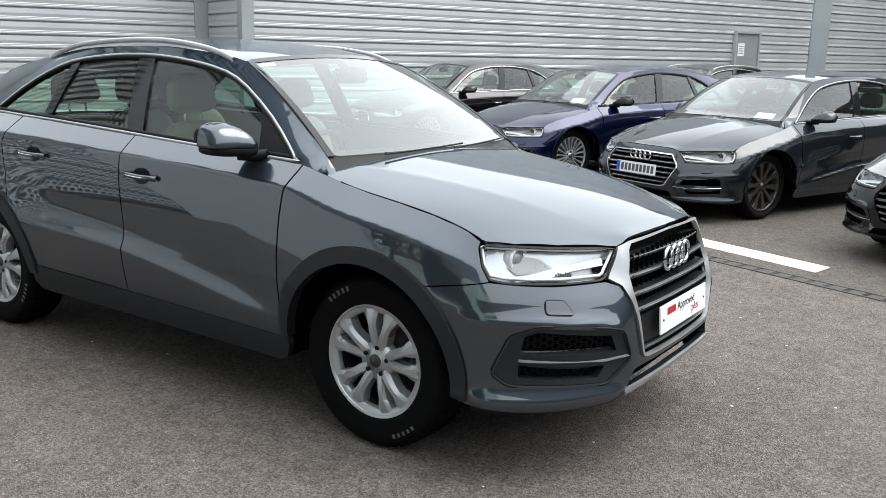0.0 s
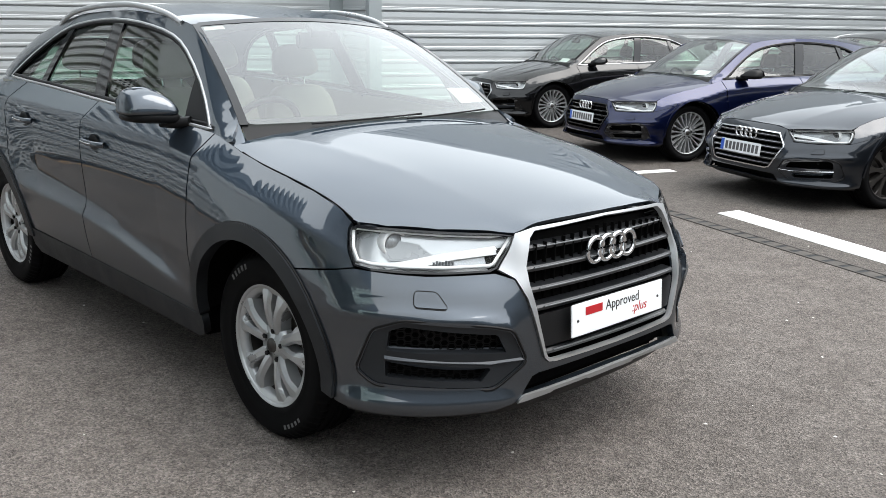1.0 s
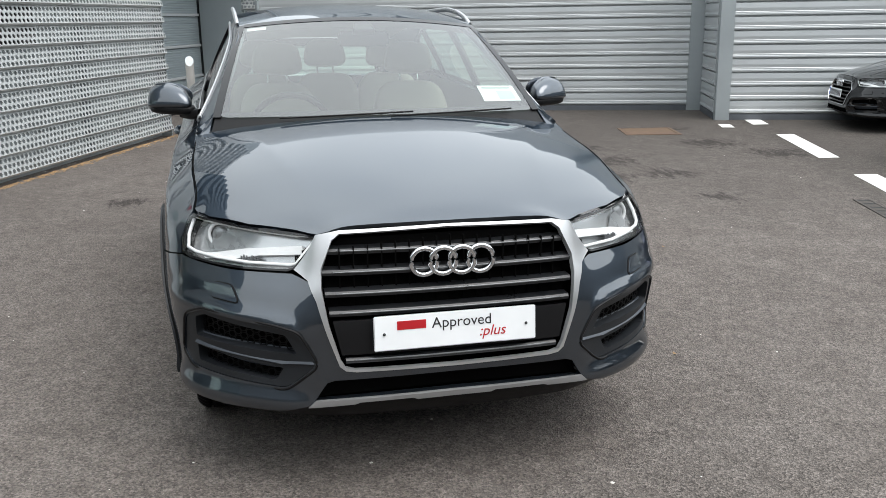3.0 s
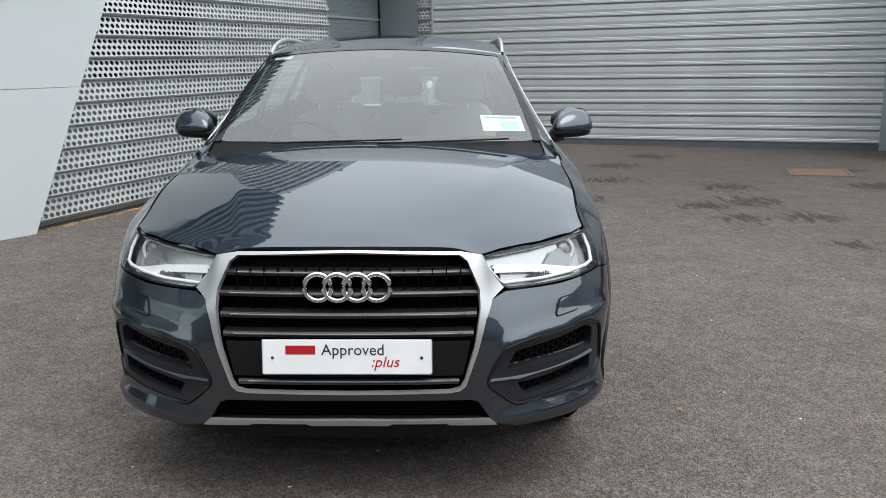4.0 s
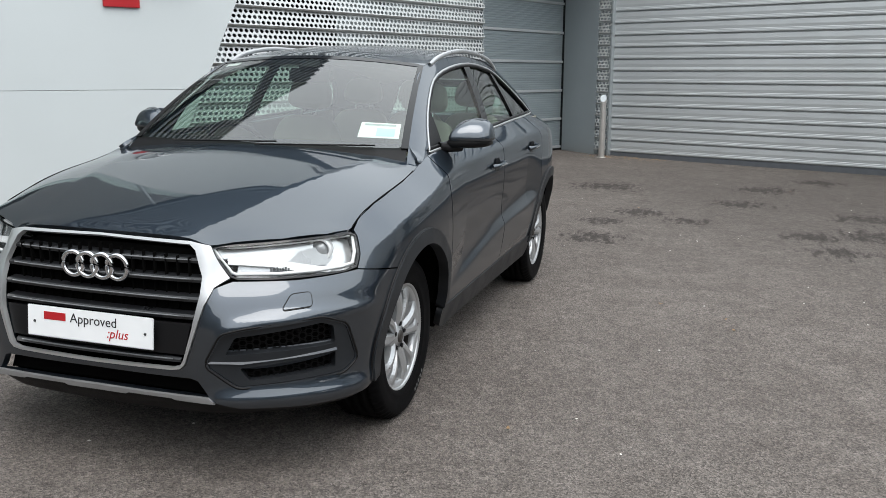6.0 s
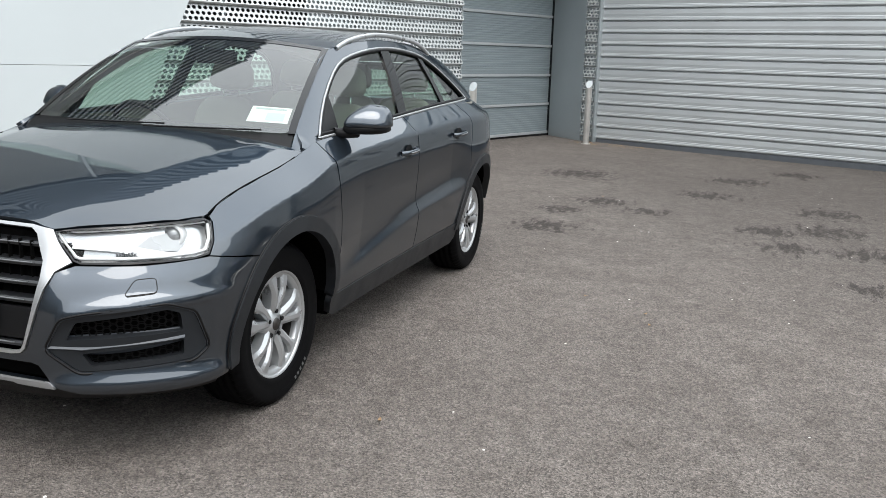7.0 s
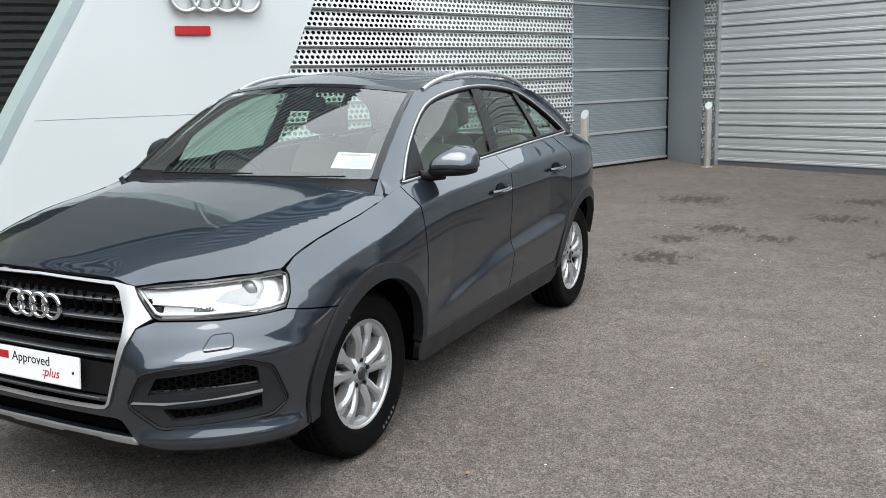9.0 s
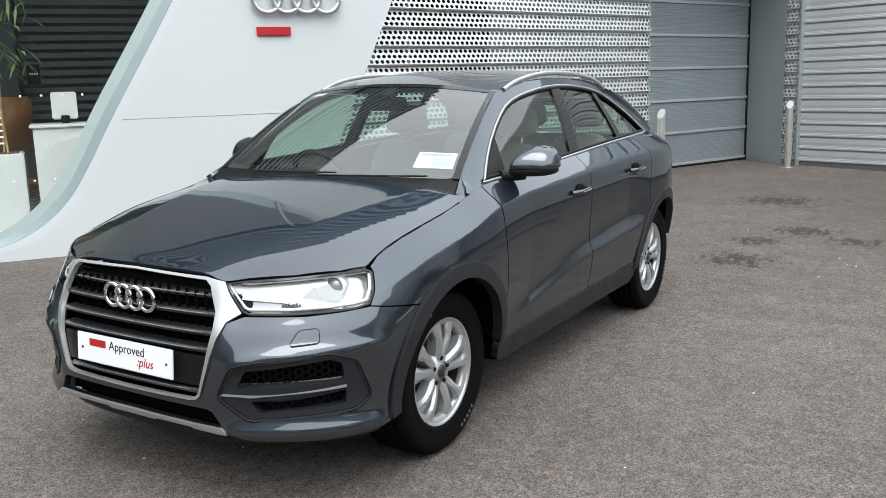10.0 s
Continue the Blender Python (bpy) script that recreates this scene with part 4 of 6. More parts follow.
def build_car(name, label, paint, spec):
    """A car with its front axle at the origin, nose along +x. spec: warp, rims, rails, and so on."""
    car = thing(name, label, "car")
    zin, zout = spec.get("z", ([0, 2], [0, 2]))
    tail = spec.get("tail", 1.0)
    wide = spec.get("wide", 1.0)
    nose = spec.get("nose", 1.0)
    base = spec.get("base", 2.603)
    rw = spec.get("wheel", 0.335)
    ra = rw + spec.get('arch', 0.138)

    def warp(p):
        x, y, z = p
        x = x * nose if x > 0 else (x * base / 2.603 if x > -2.603 else -base + (x + 2.603) * tail)
        return x, y * wide, float(np.interp(z, zin, zout))

    def unz(z):
        return float(np.interp(z, zout, zin))

    def skin(s, z):
        return warp(body_point(s, z))

    def side(x, z):
        return warp((x, cabin_y(x, z), z))

    def glassy(a, b):
        return warp(screen_point(a, b))

    def lid(x, y):
        return warp((x, y, bonnet_z(x, y)))

    def roofing(x, y):
        ye, ze = roof_edge(x)
        q = min(1.1, abs(y) / ye)
        m = roof_mid(x)
        return warp((x, y, ze + (m - ze) * (1 - q**2.3)))

    def both(nm, outline, place, mat, step=0.03, lab="", parent=car, **kw):
        vf = sheet(outline, place, step, **kw)
        l = part(nm, vf, mat, parent, lab)
        r = part(nm, mirrored(vf), mat, parent, lab)
        return l, r

    def sym(half):
        """A closed outline from its half, which runs from the middle line and back to it."""
        return list(half) + [(-a, b) for a, b in reversed(half) if abs(a) > 1e-6]

    def arch(cx, radius, a0, a1, n=14):
        """Points of a wheel arch in (way along the flank, height)."""
        out = []
        for k in range(n + 1):
            a = radians(a0 + (a1 - a0) * k / n)
            xx, zz = cx + radius * math.cos(a) / (1 if cx == 0 else base / 2.603 if cx > -1 else 1), rw + radius * math.sin(a)
            out.append((s_x(xx), unz(zz)))
        return out

    rear_x = -2.603
    fine = 0.014 if spec.get("fine") else 0.024
    # bumper, with openings for the lower intake and the side vents
    vent = rounded([(s_y(0.43), 0.446), (s_y(0.481), 0.549), (s_y(0.55), 0.566), (s_at(0.665, 0.765) - 0.01, 0.589), (s_at(0.60, 0.81), 0.555), (s_at(0.545, 0.843), 0.42), (s_at(0.60, 0.81), 0.383), (s_y(0.528), 0.366), (s_y(0.505), 0.38)], 0.02)
    intake = sym([(0, 0.334), (s_y(0.437), 0.333), (s_y(0.40), 0.389), (s_y(0.375), 0.397), (0, 0.400)])
    g_out = [(0, 0.422), (s_y(0.31), 0.425), (s_y(0.342), 0.430), (s_y(0.360), 0.445), (s_y(0.396), 0.55), (s_y(0.425), 0.645), (s_y(0.455), 0.70), (s_y(0.505), 0.727), (s_y(0.43), 0.832), (s_y(0.35), 0.845), (0, 0.852)]
    g_in = [(0, 0.4295), (s_y(0.315), 0.433), (s_y(0.344), 0.441), (s_y(0.3565), 0.464), (s_y(0.387), 0.567), (s_y(0.409), 0.68), (s_y(0.410), 0.735), (s_y(0.374), 0.817), (s_y(0.349), 0.835), (0, 0.845)]
    hexed = spec.get("hex", False)
    if hexed:
        g_out = [(0, 0.44), (s_y(0.30), 0.44), (s_y(0.35), 0.455), (s_y(0.455), 0.66), (s_y(0.452), 0.69), (s_y(0.375), 0.795), (0, 0.803)]
        g_in = [(0, 0.452), (s_y(0.298), 0.452), (s_y(0.342), 0.466), (s_y(0.443), 0.662), (s_y(0.44), 0.685), (s_y(0.369), 0.783), (0, 0.79)]
    front = arch(0, ra, -6, spec.get("seam", 52), 10)
    bump = [(0, 0.322), (s_y(0.40), 0.320), (s_y(0.462), 0.312), (s_y(0.53), 0.292), (s_at(0.72, 0.70), 0.284), (s_at(0.60, 0.81), 0.286), (front[0][0], 0.290)] + front
    bump += [(s_x(0.522), 0.731), (s_at(0.63, 0.79), 0.722), (s_at(0.72, 0.70), 0.716), (s_y(0.513), 0.717), (s_y(0.455), 0.697), (s_y(0.425), 0.642), (s_y(0.396), 0.547), (s_y(0.360), 0.442), (s_y(0.342), 0.427), (s_y(0.31), 0.422), (0, 0.419)]
    vent_r = [(-a, b) for a, b in reversed(vent)]
    holes = [intake, vent, vent_r]
    if hexed:
        bump = bump[:bump.index((s_y(0.513), 0.717)) + 1] + [(s_y(0.50), 0.737), (s_y(0.433), 0.828), (s_y(0.39), 0.840), (s_y(0.28), 0.856), (0, 0.858)]
        holes.append(sym(shrunk(g_out, 0.004)))
    bumper = part("front_bumper", sheet(sym(bump), skin, 0.022, holes, 0.025), paint, car)
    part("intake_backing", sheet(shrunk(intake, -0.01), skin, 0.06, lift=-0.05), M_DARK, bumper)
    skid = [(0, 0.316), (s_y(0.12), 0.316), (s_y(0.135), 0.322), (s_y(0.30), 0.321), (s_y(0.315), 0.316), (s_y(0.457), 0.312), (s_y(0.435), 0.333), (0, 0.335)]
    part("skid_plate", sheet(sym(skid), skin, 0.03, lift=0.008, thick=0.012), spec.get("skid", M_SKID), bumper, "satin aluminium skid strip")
    # black sheet stands in for the shadow under the bumper
    part("under_bumper_shade", sheet(sym([(0, 0.215), (s_y(0.5), 0.225), (front[0][0], 0.225), (front[0][0], 0.27), (s_y(0.45), 0.318), (0, 0.325)]), skin, 0.05, lift=-0.025), M_TRIM, bumper)
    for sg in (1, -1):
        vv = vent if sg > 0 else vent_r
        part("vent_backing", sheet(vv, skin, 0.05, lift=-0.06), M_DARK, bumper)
        sa, sb = s_y(0.481), s_at(0.665, 0.765)
        upper = rounded([(sa + 0.008, 0.476), (sa + 0.042, 0.538), (sb - 0.01, 0.572), (sb + 0.036, 0.556), (sb + 0.046, 0.490)], 0.008, 2)
        lower = rounded([(sa + 0.055, 0.428), (sb + 0.05, 0.458), (sb + 0.05, 0.404), (sa + 0.085, 0.386)], 0.008, 2)
        gaps = [upper, lower] if sg > 0 else [[(-a, b) for a, b in reversed(h)] for h in (upper, lower)]
        if spec.get("fine"):
            for lo, hi, z0, z1 in ((sa + 0.004, sb + 0.045, 0.472, 0.575), (sa + 0.05, sb + 0.052, 0.385, 0.462)):
                verts, faces = [], []
                pitch, r = 0.026, 0.015
                for row in range(int((z1 - z0) / (pitch * 0.5)) + 1):
                    for c in range(int((hi - lo) / (pitch * 1.73)) + 1):
                        cs, cz = lo + (c + 0.5 * (row % 2)) * pitch * 1.73, z0 + row * pitch * 0.5
                        if cs > hi:
                            continue
                        k0 = len(verts)
                        for rr in (r * 1.02, r * 0.76):
                            for k in range(6):
                                p = np.array(skin(sg * (cs + rr * math.cos(k * math.pi / 3)), cz + rr * 0.866 * math.sin(k * math.pi / 3)))
                                verts.append(tuple(p - np.array((0.8, 0.6 * sg, 0)) * 0.036))
                        for k in range(6):
                            f = (k0 + k, k0 + (k + 1) % 6, k0 + 6 + (k + 1) % 6, k0 + 6 + k)
                            faces.append(f if sg > 0 else tuple(reversed(f)))
                part("honeycomb", (verts, faces), M_COMB, bumper, smooth=False)
        part("vent_frame", sheet(shrunk(vv, 0.001), skin, 0.015, gaps, 0.04, lift=-0.004), spec.get("vent", M_CLAD), bumper)
        blade = [(s_y(0.436), 0.447), (sa + 0.008, 0.478), (sb + 0.046, 0.492), (sb + 0.05, 0.462), (sa + 0.06, 0.440)]
        if sg < 0:
            blade = [(-a, b) for a, b in reversed(blade)]
        low = lambda s: lerp_table([s_y(0.436), sa + 0.06, sb + 0.05], [0.444, 0.438, 0.460], abs(s))
        tilt = lambda s, z: tuple(np.array(skin(s, z)) - np.array((0.8, 0.6 * math.copysign(1, s), 0)) * 1.1 * max(0.0, z - low(s)))
        part("vent_blade", sheet(blade, tilt, 0.012, lift=0.008, thick=0.05), spec.get("blade", M_BLADE), bumper)
        part("vent_joint", tube([skin(a, b) for a, b in shrunk(vv, -0.007)], 0.0045, 6, True), M_TRIM, bumper)
        cap = [(s_at(0.765, 0.655), 0.625), (s_at(0.70, 0.738), 0.632), (s_at(0.70, 0.738), 0.676), (s_at(0.745, 0.685), 0.672)]
        if sg < 0:
            cap = [(-a, b) for a, b in reversed(cap)]
        part("cap_joint", sheet(shrunk(rounded(cap, 0.014), -0.0035), skin, 0.015, lift=0.0035, thick=0.003), M_TRIM, bumper)
        part("washer_cap", sheet(rounded(cap, 0.012), skin, 0.015, lift=0.0065, thick=0.004), paint, bumper)
        sensor = lathe([(0, 0.004), (0.011, 0.003), (0.012, -0.004)], 16, "z")
        p = Vector(skin(sg * s_at(0.72, 0.70), 0.54)) - Vector((0.04, 0.035 * sg, 0))
        part("parking_sensor", moved(sensor, look(p, p + (p - Vector((-1.5, 0, 0.53))) * -1)), M_TRIM, bumper)
    # grille
    grille = part("grille", sheet(sym(g_out), skin, 0.02, [sym(g_in)], 0.018, lift=0.010), spec.get("frame", M_SATIN), car, "satin aluminium grille surround")
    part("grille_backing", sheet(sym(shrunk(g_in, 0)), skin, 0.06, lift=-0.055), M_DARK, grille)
    for z in spec.get("slats", (0.783, 0.722, 0.66, 0.603)):
        hw = lerp_table([0.43, 0.46, 0.57, 0.735, 0.81, 0.83], [0.31, 0.345, 0.378, 0.40, 0.363, 0.33], z) if not hexed else float(np.interp(z, [0.45, 0.47, 0.66, 0.70, 0.795], [0.30, 0.342, 0.44, 0.432, 0.36]))
        n = 24
        verts, faces = [], []
        for i in range(n + 1):
            y = -hw + 2 * hw * i / n
            x = skin(s_y(y), z)[0]
            zz = skin(s_y(y), z)[2]
            verts += [(x - 0.05, y * wide, zz + 0.013), (x - 0.012, y * wide, zz + 0.010), (x - 0.004, y * wide, zz + 0.003), (x - 0.006, y * wide, zz - 0.006), (x - 0.02, y * wide, zz - 0.009), (x - 0.05, y * wide, zz - 0.008)]
        for i in range(n):
            for j in range(5):
                faces.append((i * 6 + j, i * 6 + j + 1, i * 6 + j + 7, i * 6 + j + 6))
        slat = part("slat", (verts, faces), spec.get("slat", M_SLAT), grille, smooth=False)
        edge = [(verts[i * 6 + 2][0] + 0.001, verts[i * 6 + 2][1], verts[i * 6 + 2][2] + 0.002) for i in range(1, n)]
        part("slat_edge", tube(edge, 0.0028, 6), spec.get("slat_edge", spec.get("slat", M_SLATEDGE)), slat)
    for k in range(-8, 9):
        y = k * 0.043
        x = skin(s_y(y), 0.64)[0]
        zz0, zz1 = warp((0, 0, 0.44))[2], warp((0, 0, (0.775 if hexed else 0.825) - abs(k) * 0.0035))[2]
        part("rib", box(x - 0.06, x - 0.045, y - 0.0016, y + 0.0016, zz0, zz1), M_DARK, grille, smooth=False)
    if spec.get("plate_panel", True):
        part("plate_panel", sheet(sym([(0, 0.476), (s_y(0.352), 0.476), (s_y(0.377), 0.585), (0, 0.585)]), skin, 0.03, lift=-0.006, thick=0.03), M_TRIM, grille)
    for k in range(4):
        y = (k - 1.5) * 0.0597
        p = skin(s_y(y), 0.755 if hexed else 0.75)
        ring = tube([(p[0] + 0.012, y + 0.0415 * math.cos(a), p[2] + 0.0415 * math.sin(a)) for a in np.linspace(0, 2 * math.pi, 33)[:-1]], 0.0085, 8, True)
        part("badge_ring", ring, M_CHROME, grille, "chrome ring")
    # headlights
    lamp = LAMP_TOP + [(s_x(0.465), 0.84), (s_x(0.49), 0.78), (s_x(0.522), 0.738), (s_at(0.575, 0.825), 0.729), (s_at(0.665, 0.765), 0.724), (s_at(0.76, 0.66), 0.721), (s_y(0.528), 0.722), (s_y(0.506), 0.731)]
    for sg in (1, -1):
        o = lamp if sg > 0 else [(-a, b) for a, b in reversed(lamp)]
        head = part("headlight", sheet(shrunk(o, 0.001), skin, 0.02, [shrunk(o, 0.007)], 0.07, lift=0.0), M_GLOSSBLACK, car)
        part("lens", sheet(shrunk(o, 0.006), skin, 0.02, lift=0.003), M_LENS, head, "clear polycarbonate lens").visible_shadow = False
        part("reflector", sheet(shrunk(o, 0.004), skin, 0.03, lift=-0.045), spec.get("lamp_inner", M_LAMPGREY), head)
        strip = [(s_y(0.50), 0.80), (s_at(0.74, 0.68), 0.782), (s_at(0.66, 0.77), 0.762), (s_at(0.60, 0.81), 0.752), (s_at(0.62, 0.80), 0.738), (s_at(0.70, 0.73), 0.745), (s_at(0.78, 0.63), 0.765), (s_y(0.49), 0.775)]
        if sg < 0:
            strip = [(-a, b) for a, b in reversed(strip)]
        part("running_light", sheet(strip, skin, 0.02, lift=-0.02, thick=0.03), spec.get("lamp_strip", M_LAMPWHITE), head, "white daytime running light strip")
        edge = shrunk(o, 0.014)
        part("light_guide", tube([skin_in for skin_in in [tuple(np.array(skin(a, b)) - 0.02 * np.array((0.7, 0.7 * sg, 0))) for a, b in edge]], 0.0065, 6, True), M_LAMPWHITE, head)
        pc = np.array(skin(sg * s_at(0.645, 0.785), 0.795))
        q = Vector(pc) - Vector((0.045, 0.03 * sg, 0.0))
        m = look(q, q - Vector((1, 0.25 * sg, 0)))
        part("projector", moved(lathe([(0, 0.014), (0.014, 0.012), (0.028, 0.004), (0.034, -0.006), (0.034, -0.03)], 28, "z"), m), spec.get("lamp_dark", M_GLOSSBLACK), head)
        part("projector_ring", moved(lathe([(0.034, 0.0), (0.036, 0.006), (0.042, 0.008), (0.046, 0.0), (0.047, -0.03)], 28, "z"), m), M_LAMPWHITE, head)
        if spec.get("fine"):
            for k in range(7):
                p = np.array(skin(sg * (s_at(0.775, 0.64) + 0.011 * k), 0.744)) - np.array((0.7, 0.7 * sg, 0)) * 0.024
                part("signal_rib", box(p[0] - 0.004, p[0] + 0.003, p[1] - 0.0025, p[1] + 0.0025, 0.732, 0.752 + 0.002 * (k % 3)), M_LAMPDARK, head)
        # flat grey patch paints the shading beside the projector
        tint = [(s_at(0.745, 0.68), 0.772), (s_at(0.70, 0.73), 0.815), (s_at(0.62, 0.80), 0.828), (s_at(0.585, 0.82), 0.79), (s_at(0.62, 0.80), 0.765), (s_at(0.70, 0.73), 0.768)]
        if sg < 0:
            tint = [(-a, b) for a, b in reversed(tint)]
        part("lamp_shading_patch", sheet(tint, skin, 0.03, lift=-0.038), spec.get("lamp_dark", M_LAMPDARK), head)
    # bonnet
    half = [(-0.243, 0), (-0.26, 0.3), (-0.31, 0.55), (-0.345, 0.66)] + [(x, y) for x, y, _ in bonnet_edge()]
    part("bonnet", sheet(half + [(a, -b) for a, b in reversed(half) if b > 0], lid, 0.03, thick=0.012), paint, car)
    if spec.get("fine"):
        for sg in (1, -1):
            seam = [Vector(skin(s_x(x), shut(x) + 0.003)) for x in np.linspace(-0.2, 0.46, 24)]
            part("bonnet_joint", tube([(p.x, (p.y - 0.002) * sg, p.z - 0.003) for p in seam], 0.0028, 6), M_DARK, car)
    # front wing, doors, rear quarter, sill
    wing = [(s_x(0.519), 0.735)] + arch(0, ra, spec.get("seam", 52) + 1, 157, 16) + [(s_x(-0.432), 0.36), (s_x(-0.428), 0.7), (s_x(-0.405), 0.97), (s_x(-0.399), 1.02), (s_x(-0.397), shut(-0.397)), (s_x(-0.36), shut(-0.36))]
    wing += [(s_x(x), shut(x)) for x in (-0.27, -0.19, -0.05, 0.1, 0.25, 0.4)] + [(s_x(0.462), 0.858), (s_x(0.459), 0.84), (s_x(0.487), 0.78)]
    both("front_wing", wing, skin, paint, fine, thick=0.02)
    gap = 0.0035
    belt = lambda x0, x1: [(s_x(x), shut(x)) for x in np.linspace(x0, x1, 8)]
    fd = [(s_x(-0.436 - gap), 0.36), (s_x(-1.415), 0.385)] + [(s_x(-1.42), 0.7)] + list(reversed(belt(-0.40 - gap, -1.432))) + [(s_x(-0.41 - gap), 0.97), (s_x(-0.432 - gap), 0.7)]
    fdl, fdr = both("front_door", fd, skin, paint, fine, thick=0.02)
    ra_x = [(s_x(rear_x + (ra * math.cos(radians(a)))), unz(rw + ra * math.sin(radians(a)))) for a in np.linspace(5, 50, 8)]
    rd = [(s_x(-1.415 - gap * 2), 0.385), (s_x(-2.12), 0.40), ra_x[0]] + ra_x[1:] + [(s_x(-2.31), 0.86), (s_x(-2.345), 1.0)] + list(reversed(belt(-1.432 - gap * 2, -2.35))) + [(s_x(-1.42 - gap * 2), 0.7)]
    rdl, rdr = both("rear_door", rd, skin, paint, fine, thick=0.02)
    rq = [(s_x(rear_x + (ra * math.cos(radians(a)))), unz(rw + ra * math.sin(radians(a)))) for a in np.linspace(51, 166, 26)]
    rq += [(s_x(-3.1), 0.40), (s_x(-3.25), 0.36), (_s[-1] - 0.02, 0.36), (_s[-1] - 0.02, 0.98), (s_x(-3.38), 1.10)] + [(s_x(x), shut(x)) for x in (-3.2, -3.0, -2.8, -2.6, -2.36)] + [(s_x(-2.352), 1.0), (s_x(-2.317), 0.86)]
    both("rear_quarter", rq, skin, paint, fine * 1.2, thick=0.02)
    sill = [(s_x(-0.408), 0.32), (s_x(-0.432), 0.268), (s_x(-0.48), 0.247), (s_x(-2.14), 0.265), (s_x(-2.19), 0.30), (s_x(-2.19), 0.395), (s_x(-1.42), 0.38), (s_x(-0.436), 0.357), (s_x(-0.405), 0.357)]
    both("sill", sill, skin, spec.get("clad", M_CLAD), 0.04, lift=0.004, thick=0.03)
    for cx, a0, a1 in ((0, -4, 176), (rear_x, 2, 166)):
        ring = [(s_x(max(cx + ra * 1.012 * math.cos(radians(a)), -0.431 if cx == 0 else -9)), unz(rw + ra * 1.012 * math.sin(radians(a)))) for a in np.linspace(a0, a1, 30)]
        inner = [(s_x(cx + (ra - spec.get("lip", 0.052)) * math.cos(radians(a))), unz(rw + (ra - spec.get("lip", 0.052)) * math.sin(radians(a)))) for a in np.linspace(a1, a0, 30)]
        both("wheel_arch_trim", ring + inner, skin, spec.get("clad", M_CLAD), 0.016, lift=0.012, thick=0.045)
        if spec.get("fine"):
            for sg in (1, -1):
                line = [Vector(skin(sg * a, b)) + Vector((0, 0.001 * sg, 0)) for a, b in ring]
                part("arch_joint", tube(line, 0.0045, 6), M_TRIM, car)
    # wheel wells
    for cx in (0, -base):
        for sg in (1, -1):
            verts, faces, n = [], [], 30
            for q in range(n + 1):
                a = radians(-4 + (179 if cx == 0 else 168) * q / n)
                far = ra - 0.02
                xm = (0 if cx == 0 else rear_x) + far * math.cos(a)
                yo = skin(s_x(xm), unz(rw + far * math.sin(a)))[1] - 0.012
                prof = [(0.0, 0.52), (far, 0.52), (far, 0.6), (far, yo)]
                verts += [(cx + r * math.cos(a), y * sg, rw + r * math.sin(a)) for r, y in prof]
            for q in range(n):
                for k in range(3):
                    f = (q * 4 + k, q * 4 + k + 1, q * 4 + k + 5, q * 4 + k + 4)
                    faces.append(f if sg < 0 else tuple(reversed(f)))
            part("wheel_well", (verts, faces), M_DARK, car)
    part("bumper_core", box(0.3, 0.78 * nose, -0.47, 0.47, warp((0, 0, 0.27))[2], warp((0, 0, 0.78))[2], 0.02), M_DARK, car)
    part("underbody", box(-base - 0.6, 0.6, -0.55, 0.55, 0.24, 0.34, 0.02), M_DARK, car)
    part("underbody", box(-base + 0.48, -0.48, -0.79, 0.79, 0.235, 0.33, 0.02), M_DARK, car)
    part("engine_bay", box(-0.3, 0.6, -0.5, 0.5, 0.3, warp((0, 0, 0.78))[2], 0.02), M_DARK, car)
    # cabin side with its window opening
    dlo = [(-0.455, 1.062), (-1.0, 1.081), (-1.5, 1.103), (-2.1, 1.126), (-2.60, 1.142), (-2.635, 1.152), (-2.62, 1.172), (-2.50, 1.270), (-2.34, 1.358), (-2.16, 1.414), (-1.94, 1.441), (-1.7, 1.456), (-1.45, 1.455), (-1.2, 1.432), (-1.0, 1.395), (-0.85, 1.335), (-0.65, 1.22), (-0.50, 1.115), (-0.448, 1.072)]
    if "dlo" in spec:
        dlo = spec["dlo"]
    dlo = [tuple(q) for q in spline(dlo, 2, True)]
    top = [(x, roof_edge(x)[1]) for x in (-0.36, -0.42, -0.6, -0.8, -0.915, -1.05, -1.2, -1.5, -1.8, -2.1, -2.35, -2.6, -2.85, -3.05, -3.2)]
    top = [(-0.27, 1.035), (-0.315, 1.072)] + top
    bottom = [(x, shut(x) + 0.0015) for x in (-3.2, -3.0, -2.6, -2.2, -1.8, -1.4, -1.0, -0.7, -0.45, -0.37, -0.29)]
    both("cabin_side", top + bottom, side, paint, 0.03, holes=[dlo], thick=0.03, flip=True)
    def clip(a, b):
        """The part of the window opening between two slanting lines."""
        inner = shrunk(dlo, 0.004)
        pts = [np.array(q) for q in inner]
        for (x0, lean), keep in ((a, -1), (b, 1)):
            out = []
            for p, q in zip(pts, pts[1:] + pts[:1]):
                fp = (p[0] - (x0 + lean * (p[1] - 1.1))) * keep
                fq = (q[0] - (x0 + lean * (q[1] - 1.1))) * keep
                if fp >= 0:
                    out.append(p)
                if fp * fq < 0:
                    out.append(p + (q - p) * fp / (fp - fq))
            pts = out
        return [tuple(q) for q in pts]
    panes = spec.get("panes", (("front_window", (-0.3, 0), (-1.40, -0.25), M_SIDEGLASS), ("rear_window", (-1.50, -0.25), (-2.15, 0.2), M_SIDEGLASS), ("quarter_window", (-2.20, 0.2), (-3.3, 0), M_SIDEGLASS)))
    for nm, a, b, mat in panes:
        for w in both(nm, clip(a, b), side, mat, 0.05, flip=True, lift=-0.012):
            w.visible_shadow = False
